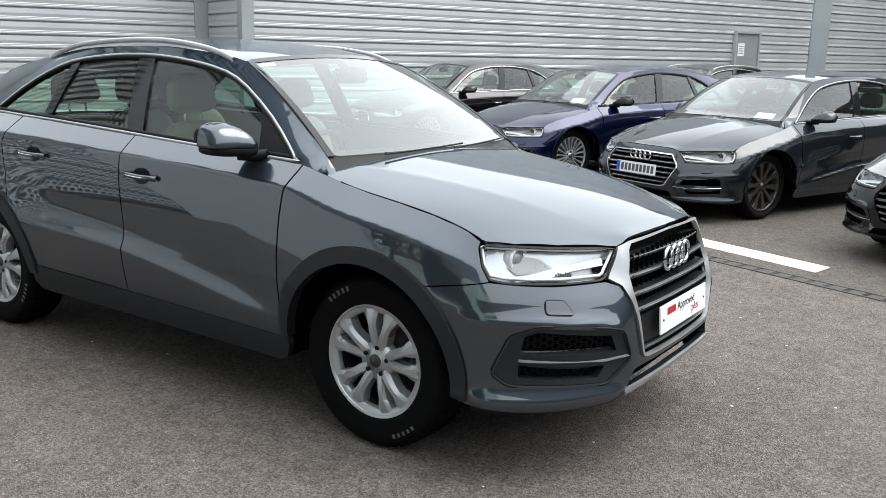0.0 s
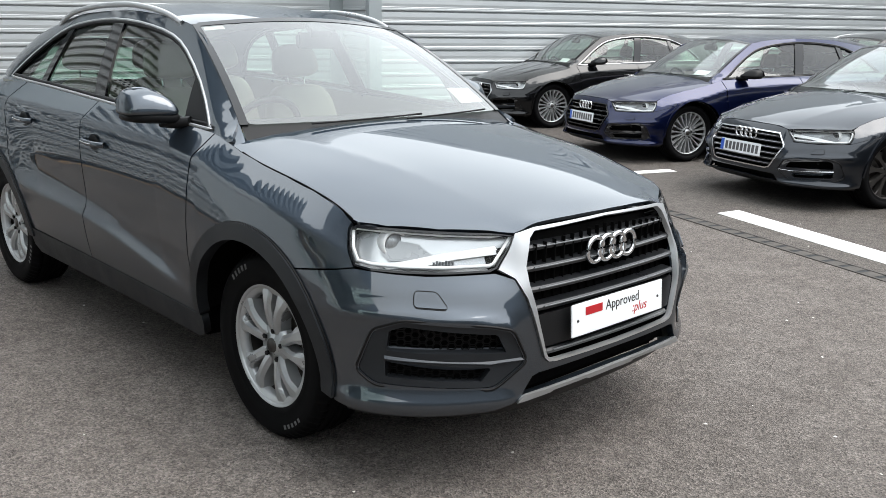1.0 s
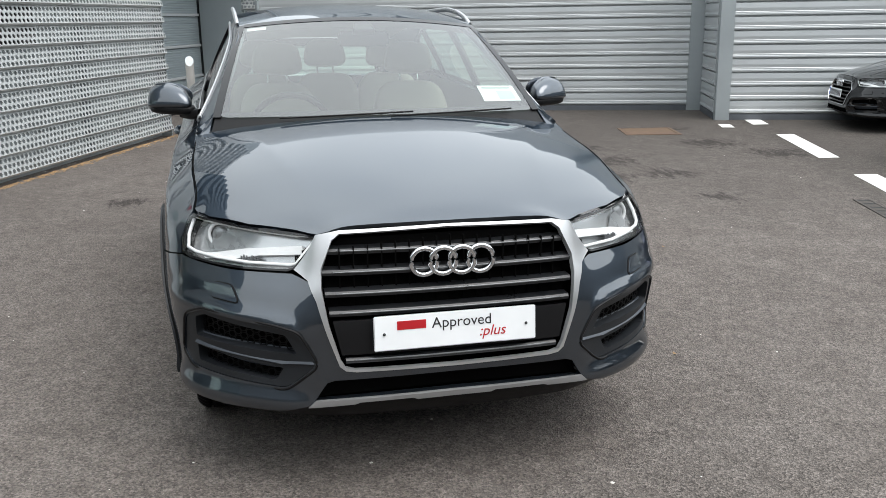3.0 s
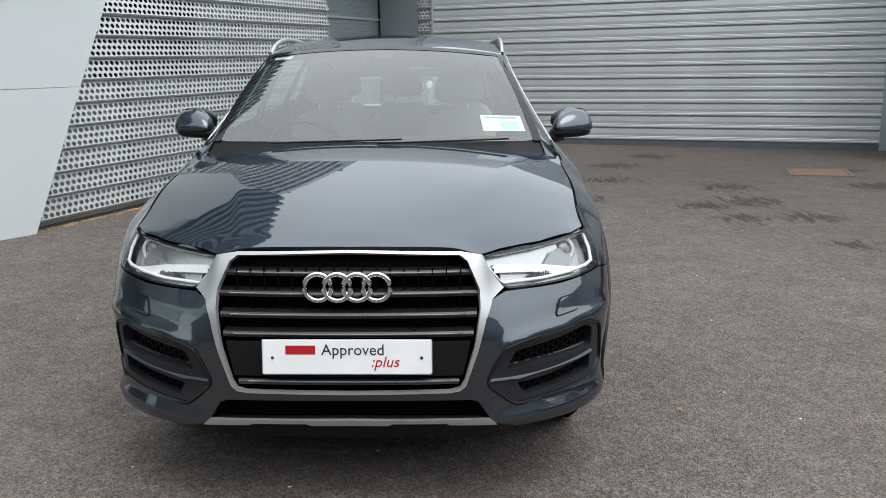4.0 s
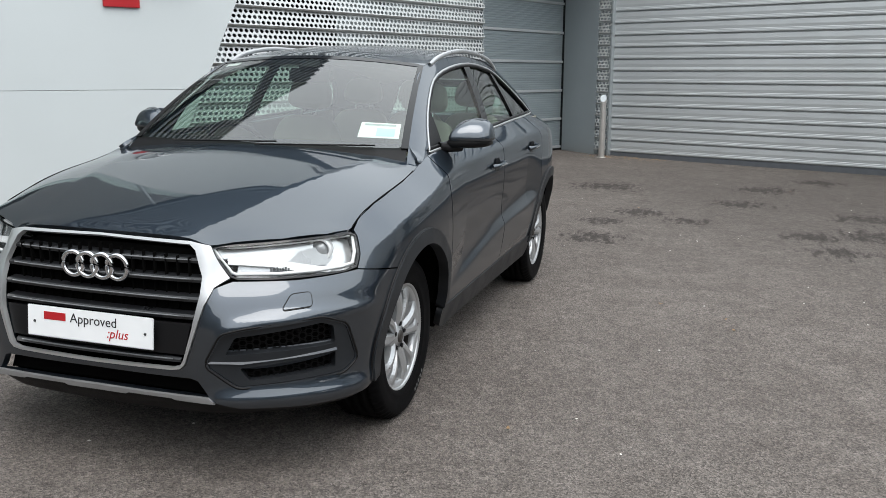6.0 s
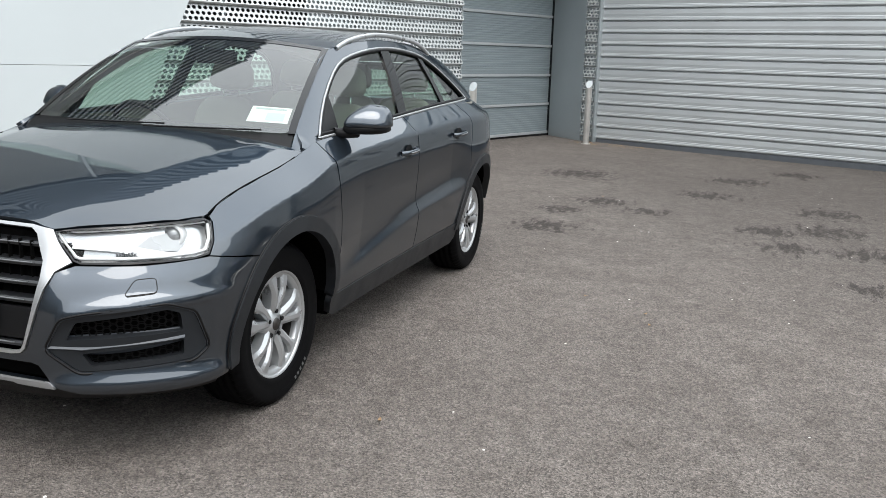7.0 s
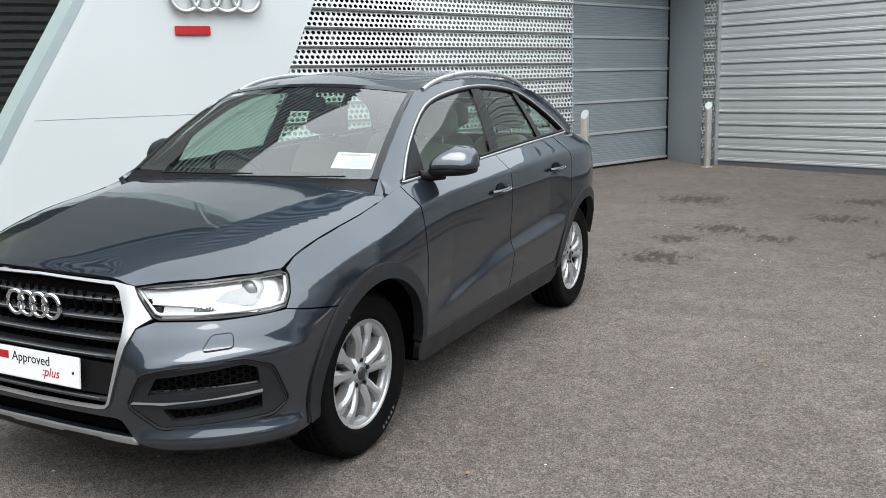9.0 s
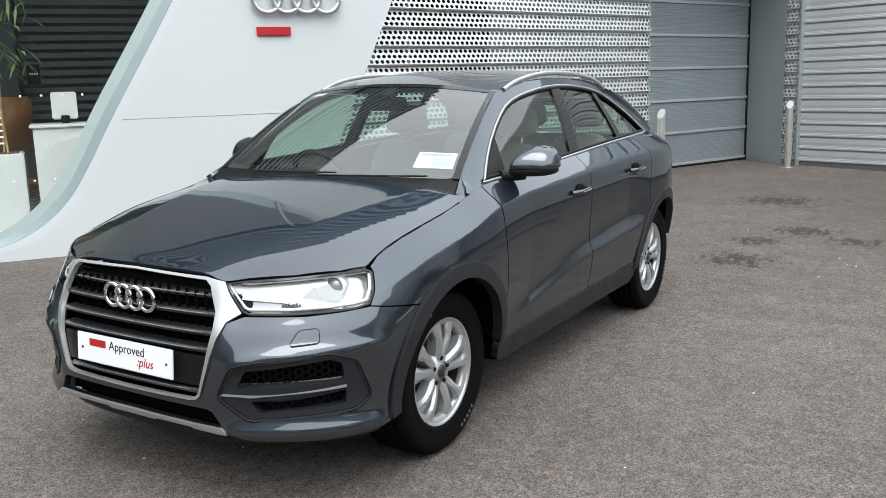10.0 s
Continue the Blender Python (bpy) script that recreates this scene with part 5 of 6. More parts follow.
    for a, b in (((-1.392, -0.25), (-1.508, -0.25)), ((-2.142, 0.2), (-2.208, 0.2))):
        both("window_pillar", clip(a, b), side, M_GLOSSBLACK, 0.05, flip=True, lift=-0.002, thick=0.012)
    if spec.get("fine"):
        both("mirror_sail", clip((-0.3, 0), (-0.66, -0.35)), side, M_TRIM, 0.05, flip=True, lift=-0.003, thick=0.012)
    for sg in (1, -1):
        line = [side(x, z) for x, z in dlo]
        part("window_trim", tube([(x, (y + 0.002) * sg, z) for x, y, z in line], 0.0055, 6, True, 1.3), spec.get("trim", M_SATIN), car)
        seal = [side(x, z) for x, z in shrunk(dlo, 0.011)]
        part("window_seal", tube([(x, (y - 0.004) * sg, z) for x, y, z in seal], 0.008, 6, True, 1.2), M_TRIM, car)
    # windscreen, roof
    ws = rounded([(-0.97, 0.0), (0.97, 0.0), (0.965, 1.0), (-0.965, 1.0)], 0.06)
    g = part("windscreen", sheet(ws, lambda a, b: glassy(a, b), 0.07), M_GLASS, car, "clear laminated windscreen")
    g.visible_shadow = False
    for sg in (1, -1):
        band = [(0.955 * sg, 0.0), (1.0 * sg, 0.0), (1.0 * sg, 1.0), (0.955 * sg, 1.0)]
        part("screen_surround", sheet(band if sg > 0 else list(reversed(band)), lambda a, b: glassy(a, b), 0.05, lift=0.002, thick=0.02), M_GLOSSBLACK, g)
    part("screen_header", sheet([(-0.96, 0.965), (0.96, 0.965), (0.96, 1.012), (-0.96, 1.012)], lambda a, b: glassy(a, b), 0.05, lift=0.002), M_GLOSSBLACK, g)
    part("cowl", sheet([(-0.99, -0.13), (0.99, -0.13), (0.99, 0.05), (-0.99, 0.05)], lambda a, b: glassy(a, b), 0.05, lift=-0.006), M_TRIM, car)
    base_l = lambda a, b: tuple(np.array(warp(body_point(s_x(-0.22 - 0.22 * a), shut(-0.22 - 0.22 * a)))) * (1 - b) + np.array(warp(screen_point(1.0, -0.16 + 0.32 * a))) * b)
    both("pillar_base", [(0, 0), (1, 0), (1, 1), (0, 1)], base_l, paint, 0.1, lift=-0.002, flip=False)
    for a0, a1 in ((-0.62, 0.16), (0.02, 0.80)):
        pts = [Vector(glassy(a0 + (a1 - a0) * t, -0.03 + 0.03 * t)) + Vector((0.006, 0, 0.010)) for t in np.linspace(0, 1, 9)]
        part("wiper", tube(pts, 0.004, 6), M_TRIM, car)
    rhalf = [(-0.868, 0)] + [tuple(np.array(screen_point(a, 1.0))[:2] - np.array((0.006, 0))) for a in (0.3, 0.6, 0.85, 1.0)]
    rhalf = [(x, min(y, roof_edge(x)[0])) for x, y in rhalf]
    rhalf += [(x, roof_edge(x)[0]) for x in (-1.0, -1.15, -1.3, -1.6, -2.0, -2.4, -2.7, -2.88)] + [(-2.96, 0.47), (-3.08, 0)]
    part("roof", sheet(rhalf + [(a, -b) for a, b in reversed(rhalf) if b > 0], roofing, 0.04, thick=0.015, flip=False), paint, car)
    part("headlining", sheet([(a * 0.985 - 0.03, b * 0.96) for a, b in rhalf] + [(a * 0.985 - 0.03, -b * 0.96) for a, b in reversed(rhalf) if b > 0], roofing, 0.12, lift=-0.045), M_HEADLINER, car)
    tg = [(-0.5, 0.0), (0.5, 0.0), (0.5, 1.0), (-0.5, 1.0)]
    part("tailgate", sheet(tg, lambda a, b: warp((-3.04 - 0.37 * max(0.0, 1 - b) ** 0.7 + 0.62 * (a * (1.35 - 0.38 * b)) ** 2, 1.0 * a * (1.35 - 0.38 * b), 0.95 + 0.40 * b)), 0.08, thick=0.02, flip=True, holes=[[(-0.4, 0.35), (0.4, 0.35), (0.36, 0.9), (-0.36, 0.9)]]), paint, car)
    part("rear_screen", sheet([(-0.41, 0.34), (0.41, 0.34), (0.37, 0.91), (-0.37, 0.91)], lambda a, b: warp((-3.035 - 0.37 * max(0.0, 1 - b) ** 0.7 + 0.62 * (a * (1.35 - 0.38 * b)) ** 2, 1.0 * a * (1.35 - 0.38 * b), 0.95 + 0.40 * b)), 0.1, flip=True, lift=-0.004), M_SIDEGLASS, car).visible_shadow = False
    both("rear_light", [(s_x(-3.20), 0.90), (s_x(-3.40), 0.88), (s_x(-3.40), 1.02), (s_x(-3.22), 1.03)], skin, M_REDLAMP, 0.03, lift=0.005, thick=0.01)
    if spec.get("rails"):
        for sg in (1, -1):
            lift = ((-0.99, -0.010), (-1.06, 0.004), (-1.15, 0.015), (-1.3, 0.023), (-1.5, 0.027), (-1.8, 0.027), (-2.1, 0.022), (-2.28, 0.014), (-2.42, -0.008))
            pts = spline([(x, roof_edge(x)[0] + 0.006, roof_edge(x)[1] + h) for x, h in lift], 6)
            part("roof_rail", tube([warp((x, y * sg, z)) for x, y, z in pts], 0.0105, 8, flat=1.25), M_ALLOY, car, "satin aluminium roof rail")
    # door mirrors and handles
    for sg in (1, -1):
        bm = bmesh.new()
        bmesh.ops.create_uvsphere(bm, u_segments=28, v_segments=18, radius=1)
        for v in bm.verts:
            x, y, z = v.co
            e = lambda q: math.copysign(abs(q) ** 0.5, q)
            x, y, z = e(x), e(y), e(z)
            up = 0.082 * (1 - 0.45 * max(0, -y) ** 1.5 - 0.12 * max(0, y) ** 2) * (1 - 0.12 * x) if z > 0 else 0.022
            v.co = (-0.70 + 0.076 * x * (1 if x > 0 else 0.7) - 0.035 * y - 0.028 * max(0, z) * (1 if x > 0 else 0.2), sg * (0.882 + 0.096 * y - 0.012 * max(0, z) * y), 1.118 + up * z)
        if sg < 0:
            bmesh.ops.reverse_faces(bm, faces=bm.faces[:])
        for v in bm.verts:
            v.co = warp(v.co)
        mirror = part("door_mirror", bm, spec.get("mirror", paint), car)
        bm = bmesh.new()
        bmesh.ops.create_uvsphere(bm, u_segments=24, v_segments=12, radius=1)
        for v in bm.verts:
            x, y, z = (math.copysign(abs(q) ** 0.7, q) for q in v.co)
            v.co = warp((-0.698 + 0.072 * x - 0.034 * y, sg * (0.872 + 0.099 * y), 1.092 + 0.026 * z + 0.003 * y))
        if sg < 0:
            bmesh.ops.reverse_faces(bm, faces=bm.faces[:])
        part("mirror_base", bm, M_TRIM, mirror)
        foot = [warp(q) for q in spline([(-0.60, 0.75 * sg, 1.075), (-0.64, 0.79 * sg, 1.068), (-0.69, 0.83 * sg, 1.07)], 4)]
        part("mirror_foot", tube(foot, 0.022, 8), M_TRIM, mirror)
        gl = lathe([(0, 0), (0.9, 0.0), (1, -0.05)], 24, "z")
        part("mirror_glass", ([warp((-0.772 - 0.03 * p[0] + 0.004 * p[2], sg * (0.872 + 0.088 * p[0]), 1.142 + 0.055 * p[1])) for p in gl[0]], gl[1]), M_CHROME, mirror)
        for door, x, z in ((fdl if sg > 0 else fdr, -1.27, 0.932), (rdl if sg > 0 else rdr, -2.09, 0.965)):
            p = Vector(skin(s_x(x), z))
            p.y *= sg if sg < 0 else 1
            o = Vector((0, sg, 0))
            bar = spline([p + o * 0.004 + Vector((0.105, 0, -0.003)), p + o * 0.026 + Vector((0.075, 0, -0.001)), p + o * 0.03 + Vector((0, 0, 0)), p + o * 0.026 + Vector((-0.07, 0, 0.003)), p + o * 0.004 + Vector((-0.10, 0, 0.004))], 5)
            h = part("handle", tube(bar, 0.0125, 8), paint, door)
            part("handle_cup", moved(lathe([(0, 0.001), (0.03, 0.002), (0.045, 0.004)], 20, "y"), Matrix.Translation(p + o * 0.0) @ Matrix.Diagonal((1.2, sg, 0.8, 1))), M_TRIM, h)
            part("handle_strip", tube([q + o * 0.0115 for q in bar[6:-6]], 0.0024, 6), M_CHROME, h)
    # wheels
    for cx in (0, -base):
        for sg in (1, -1):
            wp = Matrix.Translation((cx, sg * (0.705 * wide + spec.get("track", 0.0)), rw)) @ Matrix.Rotation(0 if sg > 0 else math.pi, 4, "Z") @ Matrix.Rotation(spec.get("spin", 0.2) + cx, 4, "Y")
            w = wheel(wp, spec.get("tyre", rw), spec.get("rim", 0.225), spec.get("alloy", M_ALLOY), spec.get("spokes", 10), marks=spec.get("marks", False), style=spec.get("style", ""))
            w.parent = car
    # cabin fittings
    z = lambda v: warp((0, 0, v))[2]
    part("dashboard", sheet([(-0.62, -0.66), (-0.25, -0.6), (-0.25, 0.6), (-0.62, 0.66)], lambda a, b: warp((a, b, 1.01 + 0.03 * math.sin((a + 0.62) * 5))), 0.1, thick=0.12), M_TRIM, car)
    sw = 0.36 * spec.get("hand", -1)
    wheel_pts = [(-0.72 + 0.09 * math.sin(a), sw + 0.18 * math.cos(a), z(0.98) + 0.165 * math.sin(a)) for a in np.linspace(0, 2 * math.pi, 33)[:-1]]
    stw = part("steering_wheel", tube(wheel_pts, 0.015, 8, True), M_TRIM, car)
    part("steering_hub", box(-0.74, -0.66, sw - 0.15, sw + 0.15, z(0.95), z(1.0), 0.02), M_TRIM, stw)
    for x0, ys in ((-1.35, (-0.36, 0.36)), (-2.25, (-0.40, 0.0, 0.40))):
        for yy in ys:
            seat = new("seat")
            seat.parent = car
            hide = spec.get("leather", M_BEIGE)
            part("cushion", box(x0 - 0.05, x0 + 0.48, yy - 0.23, yy + 0.23, z(0.46), z(0.64), 0.07), hide, seat)
            tilt = pose(x0 - 0.02, 0, z(0.6), 0, -14, 0)
            tall = z(1.16) - z(0.6)
            bm = bmesh.new()
            bmesh.ops.create_uvsphere(bm, u_segments=24, v_segments=16, radius=1)
            for v in bm.verts:
                q = [math.copysign(abs(c) ** 0.45, c) for c in v.co]
                f = (q[2] + 1) / 2
                v.co = tilt @ Vector((0.075 * q[0] - (0.03 * (1 - abs(q[1])) if q[0] > 0 else 0), yy + q[1] * (0.235 - 0.05 * f * f), f * tall))
            part("backrest", bm, hide, seat)
            bm = bmesh.new()
            bmesh.ops.create_uvsphere(bm, u_segments=20, v_segments=14, radius=1)
            for v in bm.verts:
                q = [math.copysign(abs(c) ** 0.55, c) for c in v.co]
                v.co = tilt @ Vector((0.055 * q[0] + 0.01, yy + q[1] * (0.13 - 0.015 * q[2]), tall + 0.125 + 0.085 * q[2]))
            part("headrest", bm, hide, seat)
            for d in (-0.05, 0.05):
                part("headrest_post", tube([tilt @ Vector((0, yy + d, tall - 0.03)), tilt @ Vector((0, yy + d, tall + 0.09))], 0.006, 6), M_CHROME, seat)
    part("cabin_floor", box(-2.9, -0.3, -0.7, 0.7, z(0.36), z(0.40)), M_TRIM, car)
    both("door_lining", [(-0.5, 0.5), (-2.7, 0.5), (-2.7, 1.13), (-1.5, 1.09), (-0.5, 1.05)], lambda x, zz: warp((x, 0.76, zz)), M_HEADLINER, 0.2, flip=True)
    mp = Vector(glassy(0, 0.82)) + Vector((-0.06, 0, -0.035))
    part("rear_view_mirror", box(mp.x - 0.015, mp.x + 0.015, -0.12, 0.12, mp.z - 0.035, mp.z + 0.035, 0.012), M_TRIM, car)
    part("sensor_pod", sheet([(-0.09, 0.86), (0.09, 0.86), (0.05, 0.985), (-0.05, 0.985)], lambda a, b: glassy(a, b), 0.04, lift=-0.006, flip=False, thick=0.03), M_TRIM, car)
    return car, skin, warp


main_car, q_skin, _w = build_car("parked_suv", "grey metallic compact SUV with silver roof rails, parked on tarmac", M_PAINT, {"rails": True, "marks": True, "fine": True, "arch": 0.117, "lip": 0.055, "tyre": 0.343, "style": "fan", "slats": (0.783, 0.722, 0.66, 0.603, 0.455), "lamp_dark": M_LAMPMID, "lamp_inner": M_LAMPSILVER})
main_car.matrix_basis = pose(0, 0, 0, -0.86, 0, 0)


# ---- the other parked cars ----
def stand(car, u, v):
    car.matrix_basis = YARD @ pose(u, v, lie(0, 5), 0, 0, -90)


SALOON = {"hex": True, "z": ([0, 0.2, 0.34, 0.6, 0.87, 1.07, 1.15, 1.47, 1.55, 2.0], [0, 0.15, 0.24, 0.46, 0.70, 0.93, 0.985, 1.35, 1.425, 1.8]), "base": 2.82, "tail": 1.2, "wide": 1.023, "wheel": 0.328, "rim": 0.24, "arch": 0.05, "lip": 0.012, "seam": 60, "leather": M_TRIM, "hand": -1, "lamp_inner": M_LAMPMID, "lamp_strip": M_LAMPWHITE}
grey_car, grey_skin, grey_warp = build_car("parked_saloon", "dark grey metallic saloon with bronze-grey wheels, parked in a bay", M_DARKGREY, {**SALOON, "clad": M_DARKGREY, "slat": M_SLAT, "slat_edge": M_SATIN, "frame": M_CHROME, "skid": M_TRIM, "vent": M_DARKGREY, "blade": M_CHROME, "alloy": M_ALLOYDARK, "plate_panel": False, "slats": (0.755, 0.70, 0.645, 0.59, 0.535, 0.485)})
stand(grey_car, 8.5, 9.57)
blue_car, blue_skin, blue_warp = build_car("parked_saloon", "dark blue metallic saloon with silver multi-spoke wheels, parked in a bay", M_BLUE, {**SALOON, "clad": M_BLUE, "slat": M_GLOSSBLACK, "frame": M_GLOSSBLACK, "skid": M_TRIM, "vent": M_GLOSSBLACK, "blade": M_GLOSSBLACK, "mirror": M_TRIM, "trim": M_GLOSSBLACK, "spokes": 20, "plate_panel": False, "slats": (0.755, 0.70, 0.645, 0.59, 0.535, 0.485)})
stand(blue_car, 5.72, 9.59)
black_car, black_skin, black_warp = build_car("parked_hatchback", "black hatchback with silver wheels, parked by the ribbed wall", M_BLACK, {**SALOON, "base": 2.63, "tail": 0.9, "wide": 0.99, "clad": M_BLACK, "slat": M_GLOSSBLACK, "frame": M_CHROME, "skid": M_TRIM, "vent": M_BLACK, "trim": M_CHROME, "spokes": 20, "plate_panel": False, "slats": (0.755, 0.70, 0.645, 0.59, 0.535, 0.485)})
stand(black_car, 2.33, 9.73)
sport_car, sport_skin, sport_warp = build_car("parked_coupe", "gloss black coupe with a black mesh grille, parked in a bay", M_BLACK, {**SALOON, "clad": M_BLACK, "slat": M_GLOSSBLACK, "frame": M_GLOSSBLACK, "skid": M_TRIM, "vent": M_GLOSSBLACK, "blade": M_GLOSSBLACK, "trim": M_GLOSSBLACK, "plate_panel": False, "slats": (0.755, 0.70, 0.645, 0.59, 0.535, 0.485)})
stand(sport_car, 11.35, 9.6)
estate_car, estate_skin, estate_warp = build_car("parked_estate", "dark estate car with silver roof rails, parked far back", M_BLACK, {**SALOON, "rails": True, "clad": M_BLACK, "slats": (0.755, 0.70, 0.645, 0.59, 0.535), "skid": M_TRIM, "vent": M_BLACK})
stand(estate_car, 2.9, 14.8)


# ---- markings and ironwork in the yard ----
def strip(name, label, u0, u1, v0, v1, mat, category, lift=0.004, skew=0.0):
    n = max(1, int((u1 - u0) / 0.4))
    verts = []
    for i in range(n + 1):
        u = u0 + (u1 - u0) * i / n
        for v, d in ((v0, 0.0), (v1, skew)):
            p = YARD @ Vector((u + d, v, 0))
            verts.append((p.x, p.y, lie(p.x, p.y) + lift))
    k = len(verts)
    verts += [(x, y, z - 0.006) for x, y, z in verts]
    faces = [(2 * i, 2 * i + 2, 2 * i + 3, 2 * i + 1) for i in range(n)]
    rim = [2 * i for i in range(n + 1)] + [2 * i + 1 for i in range(n, -1, -1)]
    faces += [(a, a + k, b + k, b) for a, b in zip(rim, rim[1:] + rim[:1])]
    ob = part(name, (verts, faces), mat, smooth=False)
    return tagged(ob, label, category, "painted bay lines" if mat is M_LINE else "", "structure")


LINE = "worn white painted bay line on tarmac"
strip("road_marking", LINE, 1.45, 2.08, 7.83, 8.05, M_LINE, "road marking", skew=-0.05)
strip("road_marking", "short worn white painted mark on tarmac", 2.05, 2.4, 7.36, 7.52, M_LINE, "road marking")
strip("road_marking", LINE, 3.17, 5.12, 7.90, 8.12, M_LINE, "road marking", skew=-0.04)
strip("road_marking", LINE, 6.17, 8.06, 7.94, 8.16, M_LINE, "road marking", skew=-0.04)
strip("road_marking", LINE, 9.0, 10.92, 8.05, 8.30, M_LINE, "road marking", skew=-0.04)
strip("road_marking", LINE, 6.94, 7.09, 8.17, 9.06, M_LINE, "road marking")


def drain():
    ob = tagged(new("drain_channel"), "narrow dark slotted drain channel set in the tarmac", "drain", kind="structure")
    part("slot", box(7.4, 16.0, -0.05, 0.05, -0.02, 0.003), M_TRIM, ob)
    for v in (-0.07, 0.05):
        part("rail", box(7.4, 16.0, v, v + 0.02, -0.02, 0.007, 0.002), M_IRON, ob)
    for k in range(60):
        part("bar", box(7.45 + k * 0.14, 7.55 + k * 0.14, -0.05, 0.05, -0.015, 0.004), M_IRON, ob)
    p = YARD @ Vector((9, 7.65, 0))
    ob.matrix_basis = YARD @ pose(0, 7.36, lie(p.x, p.y), 0, 0, 2.1)


drain()


def manhole():
    ob = tagged(new("manhole_cover"), "rusty rectangular iron manhole cover set in tarmac", "manhole cover", kind="structure")
    part("frame", join(box(-0.36, 0.36, -0.36, -0.32, -0.03, 0.008), box(-0.36, 0.36, 0.32, 0.36, -0.03, 0.008), box(-0.36, -0.32, -0.32, 0.32, -0.03, 0.008), box(0.32, 0.36, -0.32, 0.32, -0.03, 0.008)), M_RUST, ob, smooth=False)
    part("lid", box(-0.315, 0.315, -0.315, 0.315, -0.03, 0.006, 0.003), M_RUST, ob)
    p = YARD @ Vector((2.85, 6.33, 0))
    ob.matrix_basis = YARD @ pose(2.85, 6.33, lie(p.x, p.y), 0, 0, 6)


manhole()


def bollard(x, y, height, turn):
    ob = thing("bollard", "stainless steel tube bollard with a slanted top, fixed in tarmac", "bollard", "bollards by the sectional door")
    r, n = 0.052, 28
    verts, faces = [], []
    for z in (0.0, 0.012, None):
        for k in range(n):
            a = 2 * math.pi * k / n
            rr = r
            zz = height + 0.06 * math.cos(a) if z is None else z
            verts.append((rr * math.cos(a), rr * math.sin(a), zz))
    for i in range(2):
        for k in range(n):
            faces.append((i * n + k, i * n + (k + 1) % n, (i + 1) * n + (k + 1) % n, (i + 1) * n + k))
    part("post", (verts, faces), M_STEEL, ob)
    rim = [(r * math.cos(2 * math.pi * k / n), r * math.sin(2 * math.pi * k / n), height + 0.06 * math.cos(2 * math.pi * k / n)) for k in range(n)]
    part("cap", (rim + [(p[0], p[1], p[2] - 0.004) for p in rim], [tuple(range(n))]), M_FRAME, ob, "slanted grey cap", smooth=False)
    part("foot_ring", lathe([(r, 0.0), (r + 0.03, 0.0), (r + 0.028, 0.006), (r, 0.008)], 28, "z"), M_STEEL, ob)
    ob.matrix_basis = pose(x, y, lie(x, y), 0, 0, turn)


bollard(-8.545, -1.016, 0.99, 180)
bollard(-11.87, -0.02, 0.99, 180)

# side door in the ribbed wall, and the square column before it
def wall_door():
    ob = tagged(new("door_2"), "closed grey metal service door with a white notice", "door", kind="structure")
    part("leaf", box(0.045, 0.07, 0.06, 0.84, 0.02, 2.05, 0.004), M_FRAME, ob)
    for y0, y1, z0, z1 in ((0, 0.06, 0, 2.11), (0.84, 0.90, 0, 2.11), (0.06, 0.84, 2.05, 2.11)):
        part("door_frame", box(0.0, 0.11, y0, y1, z0, z1, 0.004), M_CLADDING, ob)
    part("notice", box(0.07, 0.074, 0.14, 0.36, 1.56, 1.84, 0.001), M_PAPER, ob, "white notice with unreadable lines")
    for k in range(4):
        part("notice_line", box(0.074, 0.0745, 0.17, 0.33, 1.61 + k * 0.05, 1.63 + k * 0.05), M_FRAME, ob)
    part("door_handle", box(0.07, 0.12, 0.74, 0.80, 1.0, 1.03, 0.004), M_STEEL, ob)
    ob.matrix_basis = YARD @ pose(1.45, 18.93, 0)


wall_door()
# plain walls added out of view: they close the yard and darken car reflections
for x0, x1, y0, y1, h in ((30, 30.4, -30, 30, 9.0), (-30, 30, 30, 30.4, 9.0)):
    far = part("unseen_reflection_wall", box(x0, x1, y0, y1, 0, h), M_FARWALL)
    tagged(set_in(far), "unseen plain grey wall added to darken reflections in the cars", "wall", kind="structure")
col = part("column", box(-0.17, 0.17, -0.17, 0.17, 0, TOP, 0.01), M_FRAME)
tagged(col, "square grey steel column standing before the ribbed wall", "column", kind="structure")
col.matrix_basis = YARD @ pose(3.22, 19.5, 0, 0, 0, 38)

# ---- sign on the white panel ----
def lettering(text, size, depth, mat, parent, m, name="lettering", shear=0.0, label=""):
    cu = bpy.data.curves.new(name, "FONT")
    cu.body, cu.size, cu.extrude, cu.shear, cu.resolution_u = text, size, depth, shear, 4
    tmp = bpy.data.objects.new(name, cu)
    scene.collection.objects.link(tmp)
    bpy.context.view_layer.update()
    me = bpy.data.meshes.new_from_object(tmp.evaluated_get(bpy.context.evaluated_depsgraph_get()))
    bpy.data.objects.remove(tmp)
    me.materials.clear()
    ob = part(name, me, mat, parent, label, smooth=False)
    ob.matrix_basis = m
    return ob


def sign():
    ob = thing("wall_sign", "four silver rings over a red mark on the white panel", "sign")
    for k in range(4):
        a0 = 0.24 - k * 0.193
        pts = [(a0 + 0.135 * math.cos(t), 0.045, 2.32 + 0.135 * math.sin(t)) for t in np.linspace(0, 2 * math.pi, 49)[:-1]]
        part("ring", tube(pts, 0.019, 8, True, 1.3), M_SATIN, ob)
    part("bar", box(0.02, 0.35, 0.005, 0.025, 1.972, 2.055, 0.004), M_RED, ob, "plain red bar")
    ob.matrix_basis = PANEL


sign()

